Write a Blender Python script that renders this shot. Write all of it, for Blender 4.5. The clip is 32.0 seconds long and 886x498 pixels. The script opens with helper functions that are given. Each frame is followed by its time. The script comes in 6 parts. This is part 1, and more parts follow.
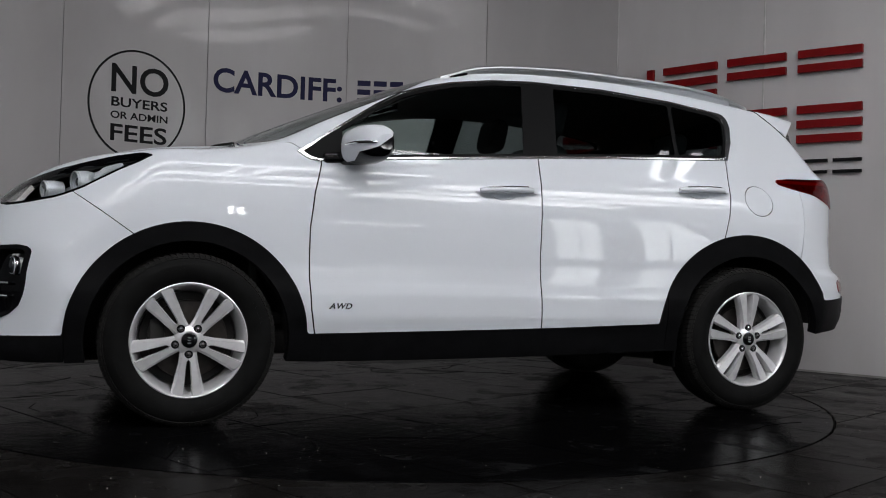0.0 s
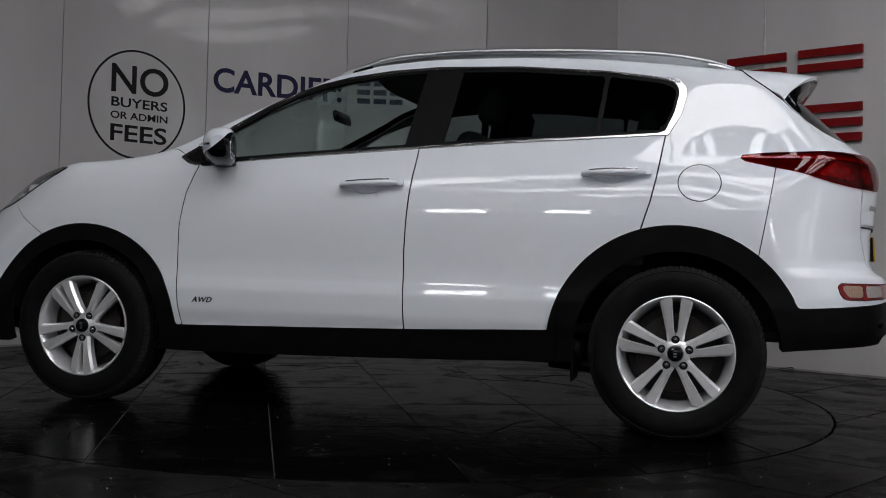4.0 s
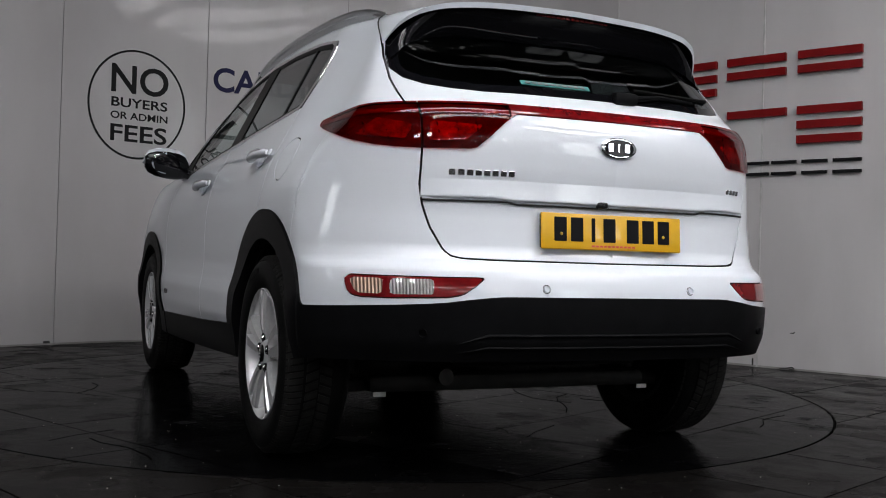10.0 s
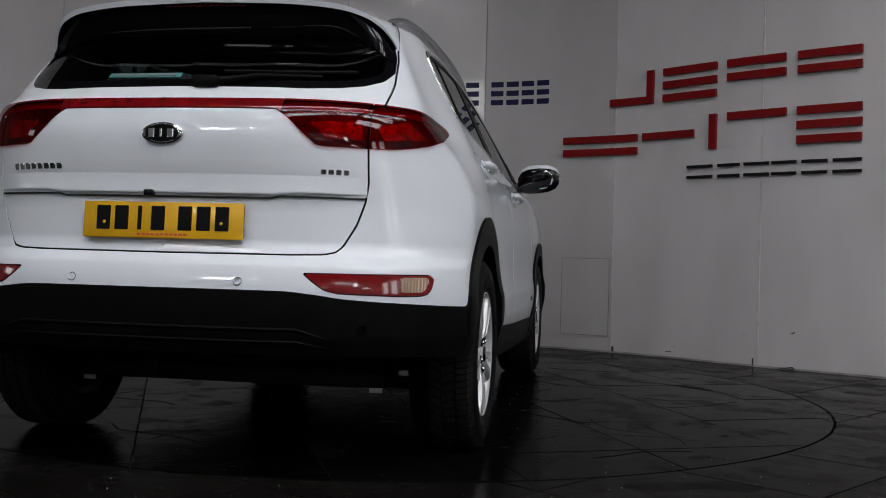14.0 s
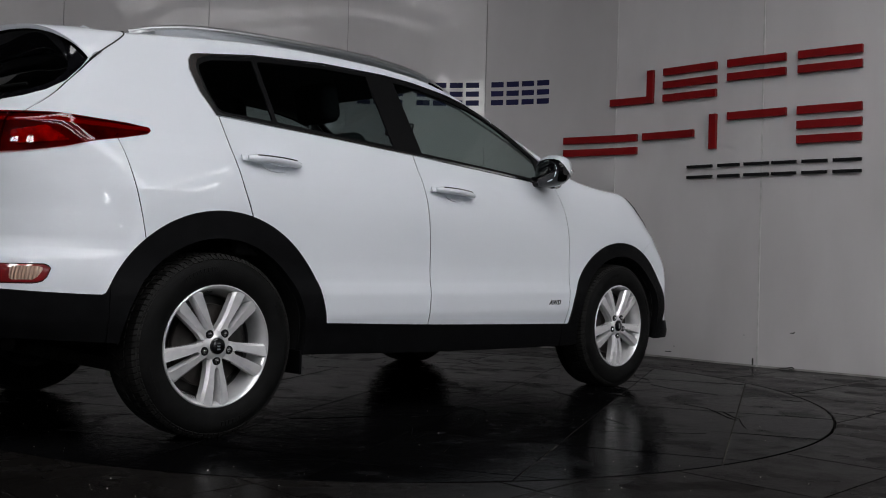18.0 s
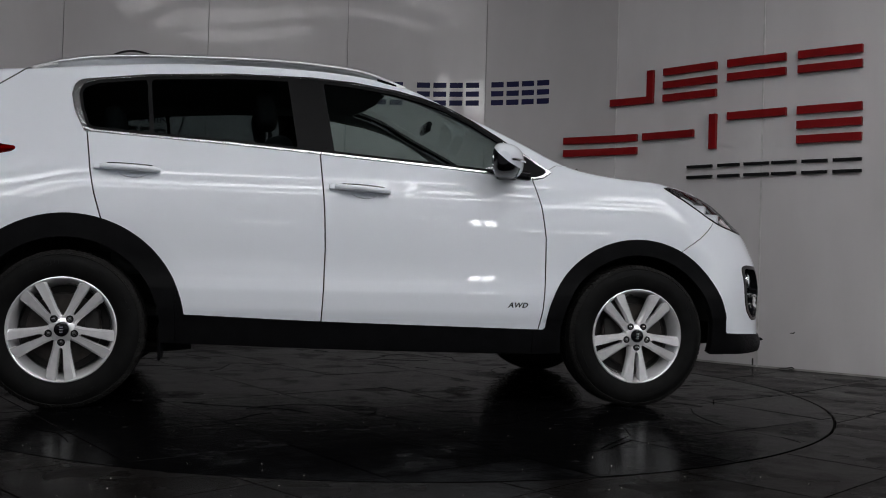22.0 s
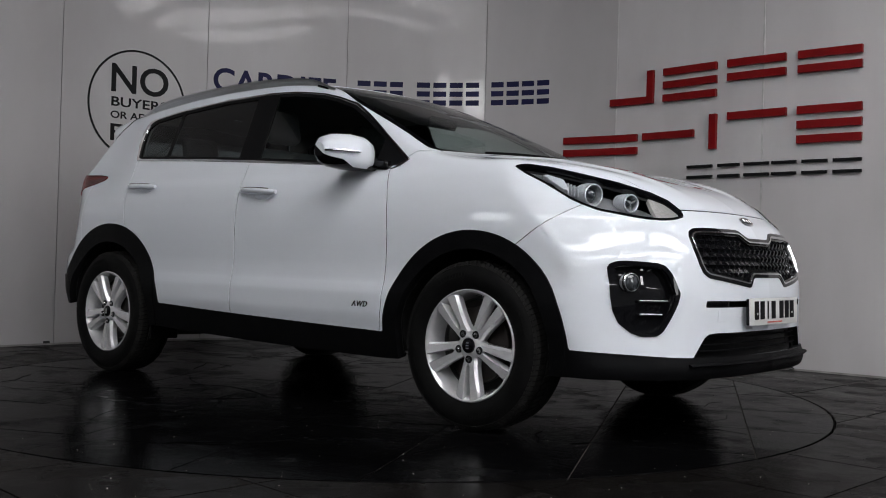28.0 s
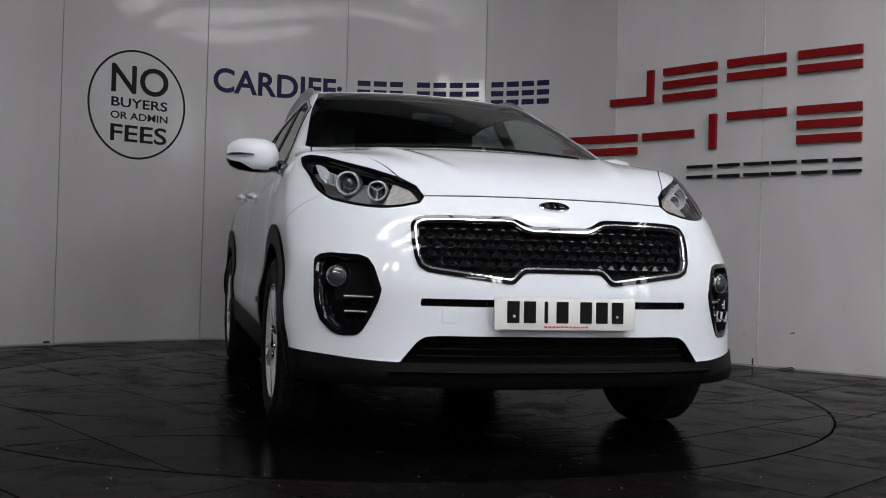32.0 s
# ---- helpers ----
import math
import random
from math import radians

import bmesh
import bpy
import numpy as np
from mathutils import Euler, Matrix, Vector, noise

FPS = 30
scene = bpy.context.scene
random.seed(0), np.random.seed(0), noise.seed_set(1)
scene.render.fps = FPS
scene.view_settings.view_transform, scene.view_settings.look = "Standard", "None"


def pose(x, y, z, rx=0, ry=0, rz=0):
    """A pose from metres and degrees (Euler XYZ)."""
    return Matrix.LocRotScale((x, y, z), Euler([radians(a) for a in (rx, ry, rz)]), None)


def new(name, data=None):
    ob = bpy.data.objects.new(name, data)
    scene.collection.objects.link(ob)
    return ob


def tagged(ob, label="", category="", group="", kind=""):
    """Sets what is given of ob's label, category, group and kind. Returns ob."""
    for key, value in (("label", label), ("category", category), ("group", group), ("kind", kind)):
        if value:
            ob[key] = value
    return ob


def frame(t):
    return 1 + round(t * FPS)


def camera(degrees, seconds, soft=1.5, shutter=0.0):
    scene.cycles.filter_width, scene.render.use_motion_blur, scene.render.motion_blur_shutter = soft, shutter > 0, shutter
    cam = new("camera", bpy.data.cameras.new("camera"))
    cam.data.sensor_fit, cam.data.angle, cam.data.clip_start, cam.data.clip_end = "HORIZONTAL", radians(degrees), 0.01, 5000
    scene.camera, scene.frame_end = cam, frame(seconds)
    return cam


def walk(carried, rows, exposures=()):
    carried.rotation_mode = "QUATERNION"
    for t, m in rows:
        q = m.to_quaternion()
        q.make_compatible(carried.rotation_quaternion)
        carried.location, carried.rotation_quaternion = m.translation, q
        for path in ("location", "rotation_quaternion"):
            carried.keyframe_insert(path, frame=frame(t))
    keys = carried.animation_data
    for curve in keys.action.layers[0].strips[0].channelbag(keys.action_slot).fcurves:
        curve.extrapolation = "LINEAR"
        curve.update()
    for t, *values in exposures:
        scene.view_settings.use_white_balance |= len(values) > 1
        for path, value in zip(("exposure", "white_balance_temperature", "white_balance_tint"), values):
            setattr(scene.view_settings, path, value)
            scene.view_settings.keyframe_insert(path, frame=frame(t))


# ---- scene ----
CAM = pose(0, 0, 0.688, 90.72, 0, 0) @ pose(0, 0, 0, 0, 0, 1.55)
cam = camera(48.45, 32.0, soft=1.0)
EXPOSURE = [(0.0, -0.97), (1.0, -1.22), (3.0, -1.27), (6.0, -1.27), (7.0, -1.02), (8.0, -0.73), (10.0, -0.7), (11.0, -0.87), (12.0, -1.12),
            (14.0, -1.12), (16.0, -1.1), (17.0, -1.04), (21.0, -1.08), (25.0, -1.16), (27.0, -0.89), (28.0, -0.67), (30.0, -0.66), (32.0, -0.65)]
walk(cam, [(0.0, CAM), (32.0, CAM)], EXPOSURE)

# ---- plan ----
HUB = (-0.297, 5.311)          # centre of the turntable
CAR_OFF = (-0.200, 0.170)      # car's origin from that centre, in the car's axes
DISC_R = 2.255


def heading(t):
    """The car's heading in degrees: the table turns clockwise, almost evenly."""
    u = (t - 16) / 16
    return 199.99 - 8.567 * t - 0.39 * (u * u - 1) - 0.25 * (u ** 3 - u)


# ---- numbers to surfaces ----
def curve(*pts):
    """A smooth function through (x, y) pairs, straight beyond the ends."""
    xs, ys = np.array([p[0] for p in pts], float), np.array([p[1] for p in pts], float)
    h = np.diff(xs)
    d = np.diff(ys) / h
    m = np.empty(len(xs))
    m[0], m[-1] = d[0], d[-1]
    same = d[:-1] * d[1:] > 0
    w1, w2 = 2 * h[1:] + h[:-1], h[1:] + 2 * h[:-1]
    with np.errstate(divide="ignore", invalid="ignore"):
        m[1:-1] = np.where(same, (w1 + w2) / (w1 / d[:-1] + w2 / d[1:]), 0)

    def f(x):
        x = np.asarray(x, float)
        i = np.clip(np.searchsorted(xs, x) - 1, 0, len(h) - 1)
        t = (x - xs[i]) / h[i]
        tc = np.clip(t, 0, 1)
        y = (ys[i] * (2 * tc ** 3 - 3 * tc ** 2 + 1) + ys[i + 1] * (3 * tc ** 2 - 2 * tc ** 3)
             + h[i] * (m[i] * (tc ** 3 - 2 * tc ** 2 + tc) + m[i + 1] * (tc ** 3 - tc ** 2)))
        return y + (t - tc) * h[i] * np.where(t > 1, m[i + 1], m[i])
    return f


side_z = curve((0.2, 0.86), (0.30, 0.882), (0.376, 0.893), (0.46, 0.909), (0.53, 0.9105), (0.565, 0.9055), (0.60, 0.8985), (0.68, 0.8925), (0.75, 0.8925), (0.82, 0.8915), (0.88, 0.888),
               (0.97, 0.873), (1.05, 0.847), (1.11, 0.8165), (1.16, 0.793), (1.23, 0.7605), (1.30, 0.7275), (1.466, 0.6485), (1.56, 0.6025), (1.70, 0.53))
side_x = curve((-2.3, 0.90), (-1.9, 0.985), (-1.6, 1.002), (-1.335, 1.005), (-1.0, 1.0), (0.0, 0.995), (0.9, 1.0), (1.335, 1.01), (1.7, 1.003), (2.3, 0.96))
front_z = curve((0.20, 2.20), (0.30, 2.25), (0.36, 2.235), (0.45, 2.232), (0.58, 2.235), (0.68, 2.222), (0.80, 2.185), (0.87, 2.145), (0.92, 2.092), (0.96, 2.05), (1.0, 1.998), (1.04, 1.945), (1.1, 1.84), (1.2, 1.6))
front_y = curve((0.0, 0.0), (0.26, 0.012), (0.47, 0.055), (0.56, 0.092), (0.66, 0.165), (0.75, 0.265), (0.82, 0.37), (0.88, 0.50), (0.95, 0.8))
rear_z = curve((0.20, 2.10), (0.33, 2.15), (0.40, 2.19), (0.46, 2.218), (0.58, 2.228), (0.66, 2.212), (0.70, 2.165), (0.74, 2.150), (0.82, 2.150), (0.90, 2.160), (0.98, 2.176),
               (1.05, 2.182), (1.13, 2.168), (1.17, 2.14), (1.22, 2.075), (1.30, 1.99), (1.45, 1.83), (1.55, 1.72), (1.7, 1.56))
rear_y = curve((0.0, 0.0), (0.26, 0.010), (0.35, 0.022), (0.46, 0.048), (0.55, 0.088), (0.62, 0.135), (0.70, 0.215), (0.75, 0.285), (0.80, 0.38), (0.86, 0.53), (0.95, 0.9))
front_s = curve((0.3, 0.93), (0.66, 0.938), (0.85, 0.985), (1.0, 1.0), (1.2, 1.0))
rear_s = curve((0.3, 0.92), (0.72, 0.925), (0.90, 0.955), (1.0, 0.985), (1.1, 1.0), (1.3, 1.0))
top_x = curve((-1.95, 1.541), (-1.82, 1.554), (-1.62, 1.573), (-1.4, 1.595), (-1.0, 1.628), (-0.6, 1.643), (-0.3, 1.643), (0.0, 1.622), (0.15, 1.600), (0.30, 1.560), (0.45, 1.505),
              (0.7, 1.405), (0.95, 1.298), (1.12, 1.222), (1.20, 1.195), (1.28, 1.177), (1.5, 1.147), (1.7, 1.096), (1.9, 1.034), (2.05, 0.968), (2.15, 0.90))
bow = curve((-0.2, 0.0), (0.2, 0.08), (0.45, 0.14), (1.0, 0.17), (1.25, 0.11), (1.5, 0.0), (2.2, 0.0))
crown = curve((-2.0, 0.13), (-1.7, 0.09), (-1.0, 0.085), (0.0, 0.075), (0.9, 0.03), (1.3, 0.058), (1.52, 0.062), (1.75, 0.012), (1.95, 0.0), (2.2, 0.0))


def smax(k, *fs):
    top = np.maximum.reduce(fs)
    return top + k * np.log(sum(np.exp((f - top) / k) for f in fs))


def body_field(p):
    """Below nought inside the car's outer skin, in the car's axes: x forward, z up, the ground at z = 0."""
    x, a, z = p[:, 0], np.abs(p[:, 1]), p[:, 2]
    u = np.clip((-x - 1.25) / 0.45, 0, 1)
    lean = 0.040 * u * u * (3 - 2 * u) * np.clip((z - 0.92) / 0.22, 0, 1)
    side = (a - side_z(z) * side_x(x) + lean) * 0.93
    crease = 0.010 * np.exp(-((a - 0.33 - (1.95 - x) * 0.30) / 0.045) ** 2) * np.clip((x - 1.15) / 0.15, 0, 1) * np.clip((2.02 - x) / 0.15, 0, 1)
    top = (z - top_x(x + bow(x) * (a / 0.7) ** 2) + crown(x) * a ** 2 - crease) * 0.88
    front = (x - front_z(z) + front_y(a * front_s(z))) * 0.86
    rear = (-x - rear_z(z) + rear_y(a * rear_s(z))) * 0.82
    return smax(0.013, side, top, front, rear, 0.19 - z)


def gradient(f, p, e=2e-3):
    g = np.stack([f(p + e * np.eye(3)[i]) - f(p - e * np.eye(3)[i]) for i in range(3)], 1)
    return g / np.maximum(np.linalg.norm(g, axis=1, keepdims=True), 1e-9)


def cast(f, o, d, far):
    """Where rays from inside o along d leave the field f."""
    lo, hi = np.zeros(len(o)), np.full(len(o), float(far))
    for _ in range(26):
        mid = (lo + hi) / 2
        inside = f(o + d * mid[:, None]) < 0
        lo, hi = np.where(inside, mid, lo), np.where(inside, hi, mid)
    return o + d * lo[:, None]


def skin(n_mid, n_end, n_phi):
    """The half skin (y >= 0) as vertices and triangles, cast from a spine."""
    beta = np.concatenate([np.linspace(-90, 0, n_end, endpoint=False), np.zeros(n_mid), np.linspace(0, 90, n_end + 1)[1:]])
    xs = np.concatenate([np.full(n_end, -1.42), np.linspace(-1.42, 1.42, n_mid), np.full(n_end, 1.42)])
    phi = np.radians(np.linspace(-90, 90, n_phi))
    b = np.radians(beta)[:, None]
    d = np.stack(np.broadcast_arrays(np.sin(b), np.cos(b) * np.cos(phi), np.cos(b) * np.sin(phi)), -1).reshape(-1, 3)
    o = np.stack(np.broadcast_arrays(xs[:, None], 0 * phi, 0.72 + 0 * phi), -1).reshape(-1, 3)
    v = cast(body_field, o, d, 1.6)
    v[:, 1] = np.maximum(v[:, 1], 0)
    n, m = len(xs), n_phi
    i = (np.arange(n - 1)[:, None] * m + np.arange(m - 1)).ravel()
    t = np.concatenate([np.stack([i, i + m + 1, i + m], 1), np.stack([i, i + 1, i + m + 1], 1)])
    return v, t


# ---- light ----
world = bpy.data.worlds.new("world")
scene.world = world
world.use_nodes = True
world.node_tree.nodes["Background"].inputs[0].default_value = (0.75, 0.85, 1.0, 1)
world.node_tree.nodes["Background"].inputs[1].default_value = 0.3


# ---- materials ----
def material(name, color, rough=0.5, metal=0.0, coat=0.0, spec=0.5, grain=None, vary=None, rough_vary=0.0, coat_rough=0.03):
    """A principled surface. grain: (scale, strength) of the bump; vary: (scale, amount) of the colour's unevenness."""
    m = bpy.data.materials.new(name)
    m.use_nodes = True
    nt = m.node_tree
    b = nt.nodes["Principled BSDF"]
    b.inputs["Base Color"].default_value = (*color, 1)
    b.inputs["Roughness"].default_value, b.inputs["Metallic"].default_value = rough, metal
    b.inputs["Coat Weight"].default_value, b.inputs["Coat Roughness"].default_value = coat, coat_rough
    b.inputs["Specular IOR Level"].default_value = spec
    co = nt.nodes.new("ShaderNodeTexCoord")
    if vary:
        n = nt.nodes.new("ShaderNodeTexNoise")
        n.inputs["Scale"].default_value, n.inputs["Detail"].default_value = vary[0], 6
        nt.links.new(co.outputs["Object"], n.inputs["Vector"])
        r = nt.nodes.new("ShaderNodeValToRGB")
        r.color_ramp.elements[0].position, r.color_ramp.elements[1].position = 0.3, 0.7
        r.color_ramp.elements[0].color = (*[c * (1 - vary[1]) for c in color], 1)
        r.color_ramp.elements[1].color = (*[min(1, c * (1 + vary[1])) for c in color], 1)
        nt.links.new(n.outputs["Fac"], r.inputs["Fac"])
        nt.links.new(r.outputs["Color"], b.inputs["Base Color"])
        if rough_vary:
            mr = nt.nodes.new("ShaderNodeMapRange")
            mr.inputs["To Min"].default_value, mr.inputs["To Max"].default_value = max(0, rough - rough_vary), rough + rough_vary
            nt.links.new(n.outputs["Fac"], mr.inputs["Value"])
            nt.links.new(mr.outputs["Result"], b.inputs["Roughness"])
    if grain:
        n = nt.nodes.new("ShaderNodeTexNoise")
        n.inputs["Scale"].default_value, n.inputs["Detail"].default_value = grain[0], 4
        nt.links.new(co.outputs["Object"], n.inputs["Vector"])
        bp = nt.nodes.new("ShaderNodeBump")
        bp.inputs["Strength"].default_value, bp.inputs["Distance"].default_value = grain[1], 0.01
        nt.links.new(n.outputs["Fac"], bp.inputs["Height"])
        nt.links.new(bp.outputs["Normal"], b.inputs["Normal"])
    return m


def glass(name, tint, gloss_rough=0.0, face=0.02):
    """A thin pane: tinted see-through, with the mirror gloss of glass."""
    m = bpy.data.materials.new(name)
    m.use_nodes = True
    nt = m.node_tree
    nt.nodes.remove(nt.nodes["Principled BSDF"])
    t, g, mix, lw, pw, fr = (nt.nodes.new("ShaderNode" + k) for k in ("BsdfTransparent", "BsdfGlossy", "MixShader", "LayerWeight", "Math", "MapRange"))
    t.inputs["Color"].default_value = (*tint, 1)
    g.inputs["Roughness"].default_value = gloss_rough
    pw.operation, pw.inputs[1].default_value, lw.inputs["Blend"].default_value = "POWER", 5.0, 0.5
    fr.inputs["To Min"].default_value, fr.inputs["To Max"].default_value = face, 0.95
    nt.links.new(lw.outputs["Facing"], pw.inputs[0])
    nt.links.new(pw.outputs[0], fr.inputs["Value"])
    nt.links.new(fr.outputs[0], mix.inputs[0])
    nt.links.new(t.outputs[0], mix.inputs[1])
    nt.links.new(g.outputs[0], mix.inputs[2])
    nt.links.new(mix.outputs[0], nt.nodes["Material Output"].inputs["Surface"])
    return m


def glow(name, color, strength):
    m = bpy.data.materials.new(name)
    m.use_nodes = True
    b = m.node_tree.nodes["Principled BSDF"]
    b.inputs["Base Color"].default_value = (0, 0, 0, 1)
    b.inputs["Emission Color"].default_value = (*color, 1)
    b.inputs["Emission Strength"].default_value = strength
    return m


white_paint = material("white_paint", (0.765, 0.795, 0.845), 0.6, spec=0.0, coat=1.0, coat_rough=0.010, grain=(4, 0.045))
black_plastic = material("black_plastic", (0.0045, 0.0045, 0.005), 0.45, spec=0.055, grain=(900, 0.15), vary=(14, 0.25))
grille_black = material("grille_black", (0.004, 0.004, 0.005), 0.16, spec=0.25)
pillar_black = material("pillar_black", (0.006, 0.006, 0.0065), 0.45, spec=0.08)
gloss_black = material("gloss_black", (0.004, 0.004, 0.005), 0.03, spec=0.4)
# painted-in shade for the depth of the panel gaps
gap_shade = material("gap_shade", (0.012, 0.012, 0.012), 0.9, spec=0.05)
trim_grey = material("trim_grey", (0.009, 0.009, 0.0095), 0.7, vary=(6, 0.2))
chrome = material("chrome", (0.74, 0.74, 0.75), 0.18, metal=1.0)
satin_alu = material("satin_alu", (0.56, 0.57, 0.58), 0.34, metal=1.0)
rim_inside = material("rim_inside", (0.06, 0.06, 0.062), 0.45, metal=0.4, vary=(20, 0.3))
alloy = material("alloy", (0.80, 0.80, 0.81), 0.27, metal=0.52, coat=0.5, vary=(30, 0.06))
rubber = material("rubber", (0.0055, 0.0055, 0.0055), 0.6, spec=0.09, grain=(300, 0.2), vary=(20, 0.3))
tread_rubber = material("tread_rubber", (0.016, 0.0155, 0.015), 0.75, spec=0.12, grain=(300, 0.2), vary=(20, 0.3))
brake_iron = material("brake_iron", (0.022, 0.018, 0.016), 0.5, metal=0.4, vary=(25, 0.5))
under_iron = material("under_iron", (0.010, 0.009, 0.008), 0.7, vary=(12, 0.6))
clear_glass = glass("clear_glass", (0.70, 0.78, 0.76), face=0.05)
dark_glass = glass("dark_glass", (0.28, 0.32, 0.32), face=0.04)
lamp_glass = glass("lamp_glass", (0.88, 0.90, 0.92))
red_lens = glass("red_lens", (0.55, 0.022, 0.024), face=0.04)
mirror_glass = material("mirror_glass", (0.75, 0.78, 0.80), 0.01, metal=1.0)
amber = material("amber", (0.62, 0.57, 0.53), 0.25, metal=0.3, coat=1, vary=(90, 0.15), grain=(160, 0.5))
reflector = material("reflector", (0.74, 0.75, 0.77), 0.3, metal=0.15, coat=0.6, grain=(70, 0.5))
red_cell = material("red_cell", (0.60, 0.07, 0.06), 0.2, metal=0.3, grain=(90, 0.4), vary=(30, 0.5))
red_reflector = material("red_reflector", (0.11, 0.008, 0.008), 0.3, grain=(60, 0.05), vary=(14, 0.8))
lamp_dark = material("lamp_dark", (0.32, 0.32, 0.32), 0.35, metal=0.2)
plate_yellow = material("plate_yellow", (0.76, 0.42, 0.012), 0.35, coat=0.6, vary=(9, 0.06))
plate_white = material("plate_white", (0.72, 0.72, 0.70), 0.35, coat=0.6, vary=(9, 0.05))
plate_black = material("plate_black", (0.006, 0.006, 0.007), 0.6, spec=0.1)
plate_red = material("plate_red", (0.6, 0.08, 0.05), 0.4)
cloth = material("cloth", (0.035, 0.036, 0.038), 0.9, vary=(40, 0.3), grain=(500, 0.3))
dash = material("dash", (0.03, 0.03, 0.032), 0.6, grain=(700, 0.2), vary=(8, 0.2))
lining = material("lining", (0.20, 0.20, 0.20), 0.9, vary=(8, 0.08))
teal_sticker = material("teal_sticker", (0.05, 0.22, 0.21), 0.5, vary=(30, 0.2))
white_tag = material("white_tag", (0.75, 0.74, 0.7), 0.5, vary=(60, 0.15))
red_dark = material("red_dark", (0.03, 0.002, 0.002), 0.3)
red_bright = material("red_bright", (0.40, 0.014, 0.014), 0.3, coat=1)
lamp_glass_solid = material("lamp_glass_solid", (0.04, 0.045, 0.05), 0.03, coat=1.0, spec=0.9)
red_solid = material("red_solid", (0.17, 0.004, 0.006), 0.15, coat=1.0, vary=(25, 0.3))
ribbed_lens = material("ribbed_lens", (0.55, 0.53, 0.51), 0.2, metal=0.25, coat=1.0)
nt_r = ribbed_lens.node_tree
wave = nt_r.nodes.new("ShaderNodeTexWave")
wave.bands_direction = "Y"
wave.inputs["Scale"].default_value = 38
rib_co, rib_bump = nt_r.nodes.new("ShaderNodeTexCoord"), nt_r.nodes.new("ShaderNodeBump")
rib_bump.inputs["Strength"].default_value, rib_bump.inputs["Distance"].default_value = 0.8, 0.01
nt_r.links.new(rib_co.outputs["Object"], wave.inputs["Vector"])
nt_r.links.new(wave.outputs["Fac"], rib_bump.inputs["Height"])
nt_r.links.new(rib_bump.outputs["Normal"], nt_r.nodes["Principled BSDF"].inputs["Normal"])
ribbed_amber = ribbed_lens.copy()
ribbed_amber.name = "ribbed_amber"
ribbed_amber.node_tree.nodes["Principled BSDF"].inputs["Base Color"].default_value = (0.60, 0.40, 0.30, 1)
bright_ring = material("bright_ring", (0.86, 0.87, 0.88), 0.22, metal=0.35, coat=1.0)
badge_grey = material("badge_grey", (0.17, 0.17, 0.175), 0.25, metal=0.8)


# ---- making meshes ----
def link_mesh(name, v, f, material, parent=None, label="", normals=None, angle=35):
    me = bpy.data.meshes.new(name)
    me.from_pydata([tuple(map(float, p)) for p in v], [], [tuple(map(int, q)) for q in f])
    for m in (material if isinstance(material, (list, tuple)) else [material]):
        me.materials.append(m)
    me.polygons.foreach_set("use_smooth", [True] * len(me.polygons))
    if normals is not None:
        me.normals_split_custom_set_from_vertices([tuple(map(float, n)) for n in normals])
    else:
        me.set_sharp_from_angle(angle=radians(angle))
    ob = new(name, me)
    ob.parent = parent
    if label:
        ob["label"] = label
    return ob


def part(name, shape, material, parent=None, label="", angle=35):
    return link_mesh(name, shape[0], shape[1], material, parent, label, None, angle)


def joined(*shapes):
    v, f = [], []
    for sv, sf in shapes:
        n = len(v)
        v += [tuple(p) for p in sv]
        f += [tuple(i + n for i in q) for q in sf]
    return v, f


def moved(shape, m):
    return [tuple(m @ Vector(p)) for p in shape[0]], shape[1]


def flipped(shape):
    return [(p[0], -p[1], p[2]) for p in shape[0]], [tuple(reversed(q)) for q in shape[1]]


def rbox(sx, sy, sz, r=0.0, seg=2, at=(0, 0, 0)):
    """A box with rounded edges round its own middle."""
    bm = bmesh.new()
    bmesh.ops.create_cube(bm, size=1)
    for v in bm.verts:
        v.co = (v.co.x * sx, v.co.y * sy, v.co.z * sz)
    if r > 0:
        bmesh.ops.bevel(bm, geom=bm.edges[:], offset=r, segments=seg, profile=0.5, affect="EDGES")
    bm.verts.index_update()
    out = [tuple(v.co + Vector(at)) for v in bm.verts], [tuple(v.index for v in q.verts) for q in bm.faces]
    bm.free()
    return out


def lathe(profile, n=48, close=True):
    """(r, y) pairs turned round the y axis."""
    v, f, m = [], [], len(profile)
    for i in range(n):
        a = 2 * math.pi * i / n
        v += [(r * math.cos(a), y, r * math.sin(a)) for r, y in profile]
    for i in range(n):
        for j in range(m - 1):
            a, b = i * m + j, ((i + 1) % n) * m + j
            f.append((a, a + 1, b + 1, b))
    return v, f


def disc(r, n=40, y=0.0, depth=0.01, bevel=0.002):
    return lathe([(1e-4, y), (r - bevel, y), (r, y - bevel), (r, y - depth)], n)


def tube(path, r, n=10, squash=1.0):
    """A round bar along a path, capped; squash flattens it upright."""
    v, f, k = [], [], len(path)
    path = [Vector(p) for p in path]
    for i, p in enumerate(path):
        d = (path[min(i + 1, k - 1)] - path[max(i - 1, 0)]).normalized()
        s = d.cross(Vector((0, 0, 1)))
        s = s.normalized() if s.length > 1e-3 else Vector((1, 0, 0))
        u = s.cross(d)
        rr = r[i] if isinstance(r, (list, tuple)) else r
        v += [tuple(p + s * rr * math.cos(2 * math.pi * j / n) + u * rr * squash * math.sin(2 * math.pi * j / n)) for j in range(n)]
    for i in range(k - 1):
        for j in range(n):
            a, b = i * n + j, i * n + (j + 1) % n
            f.append((a, b, b + n, a + n))
    f.append(tuple(reversed(range(n))))
    f.append(tuple(range((k - 1) * n, k * n)))
    return v, f


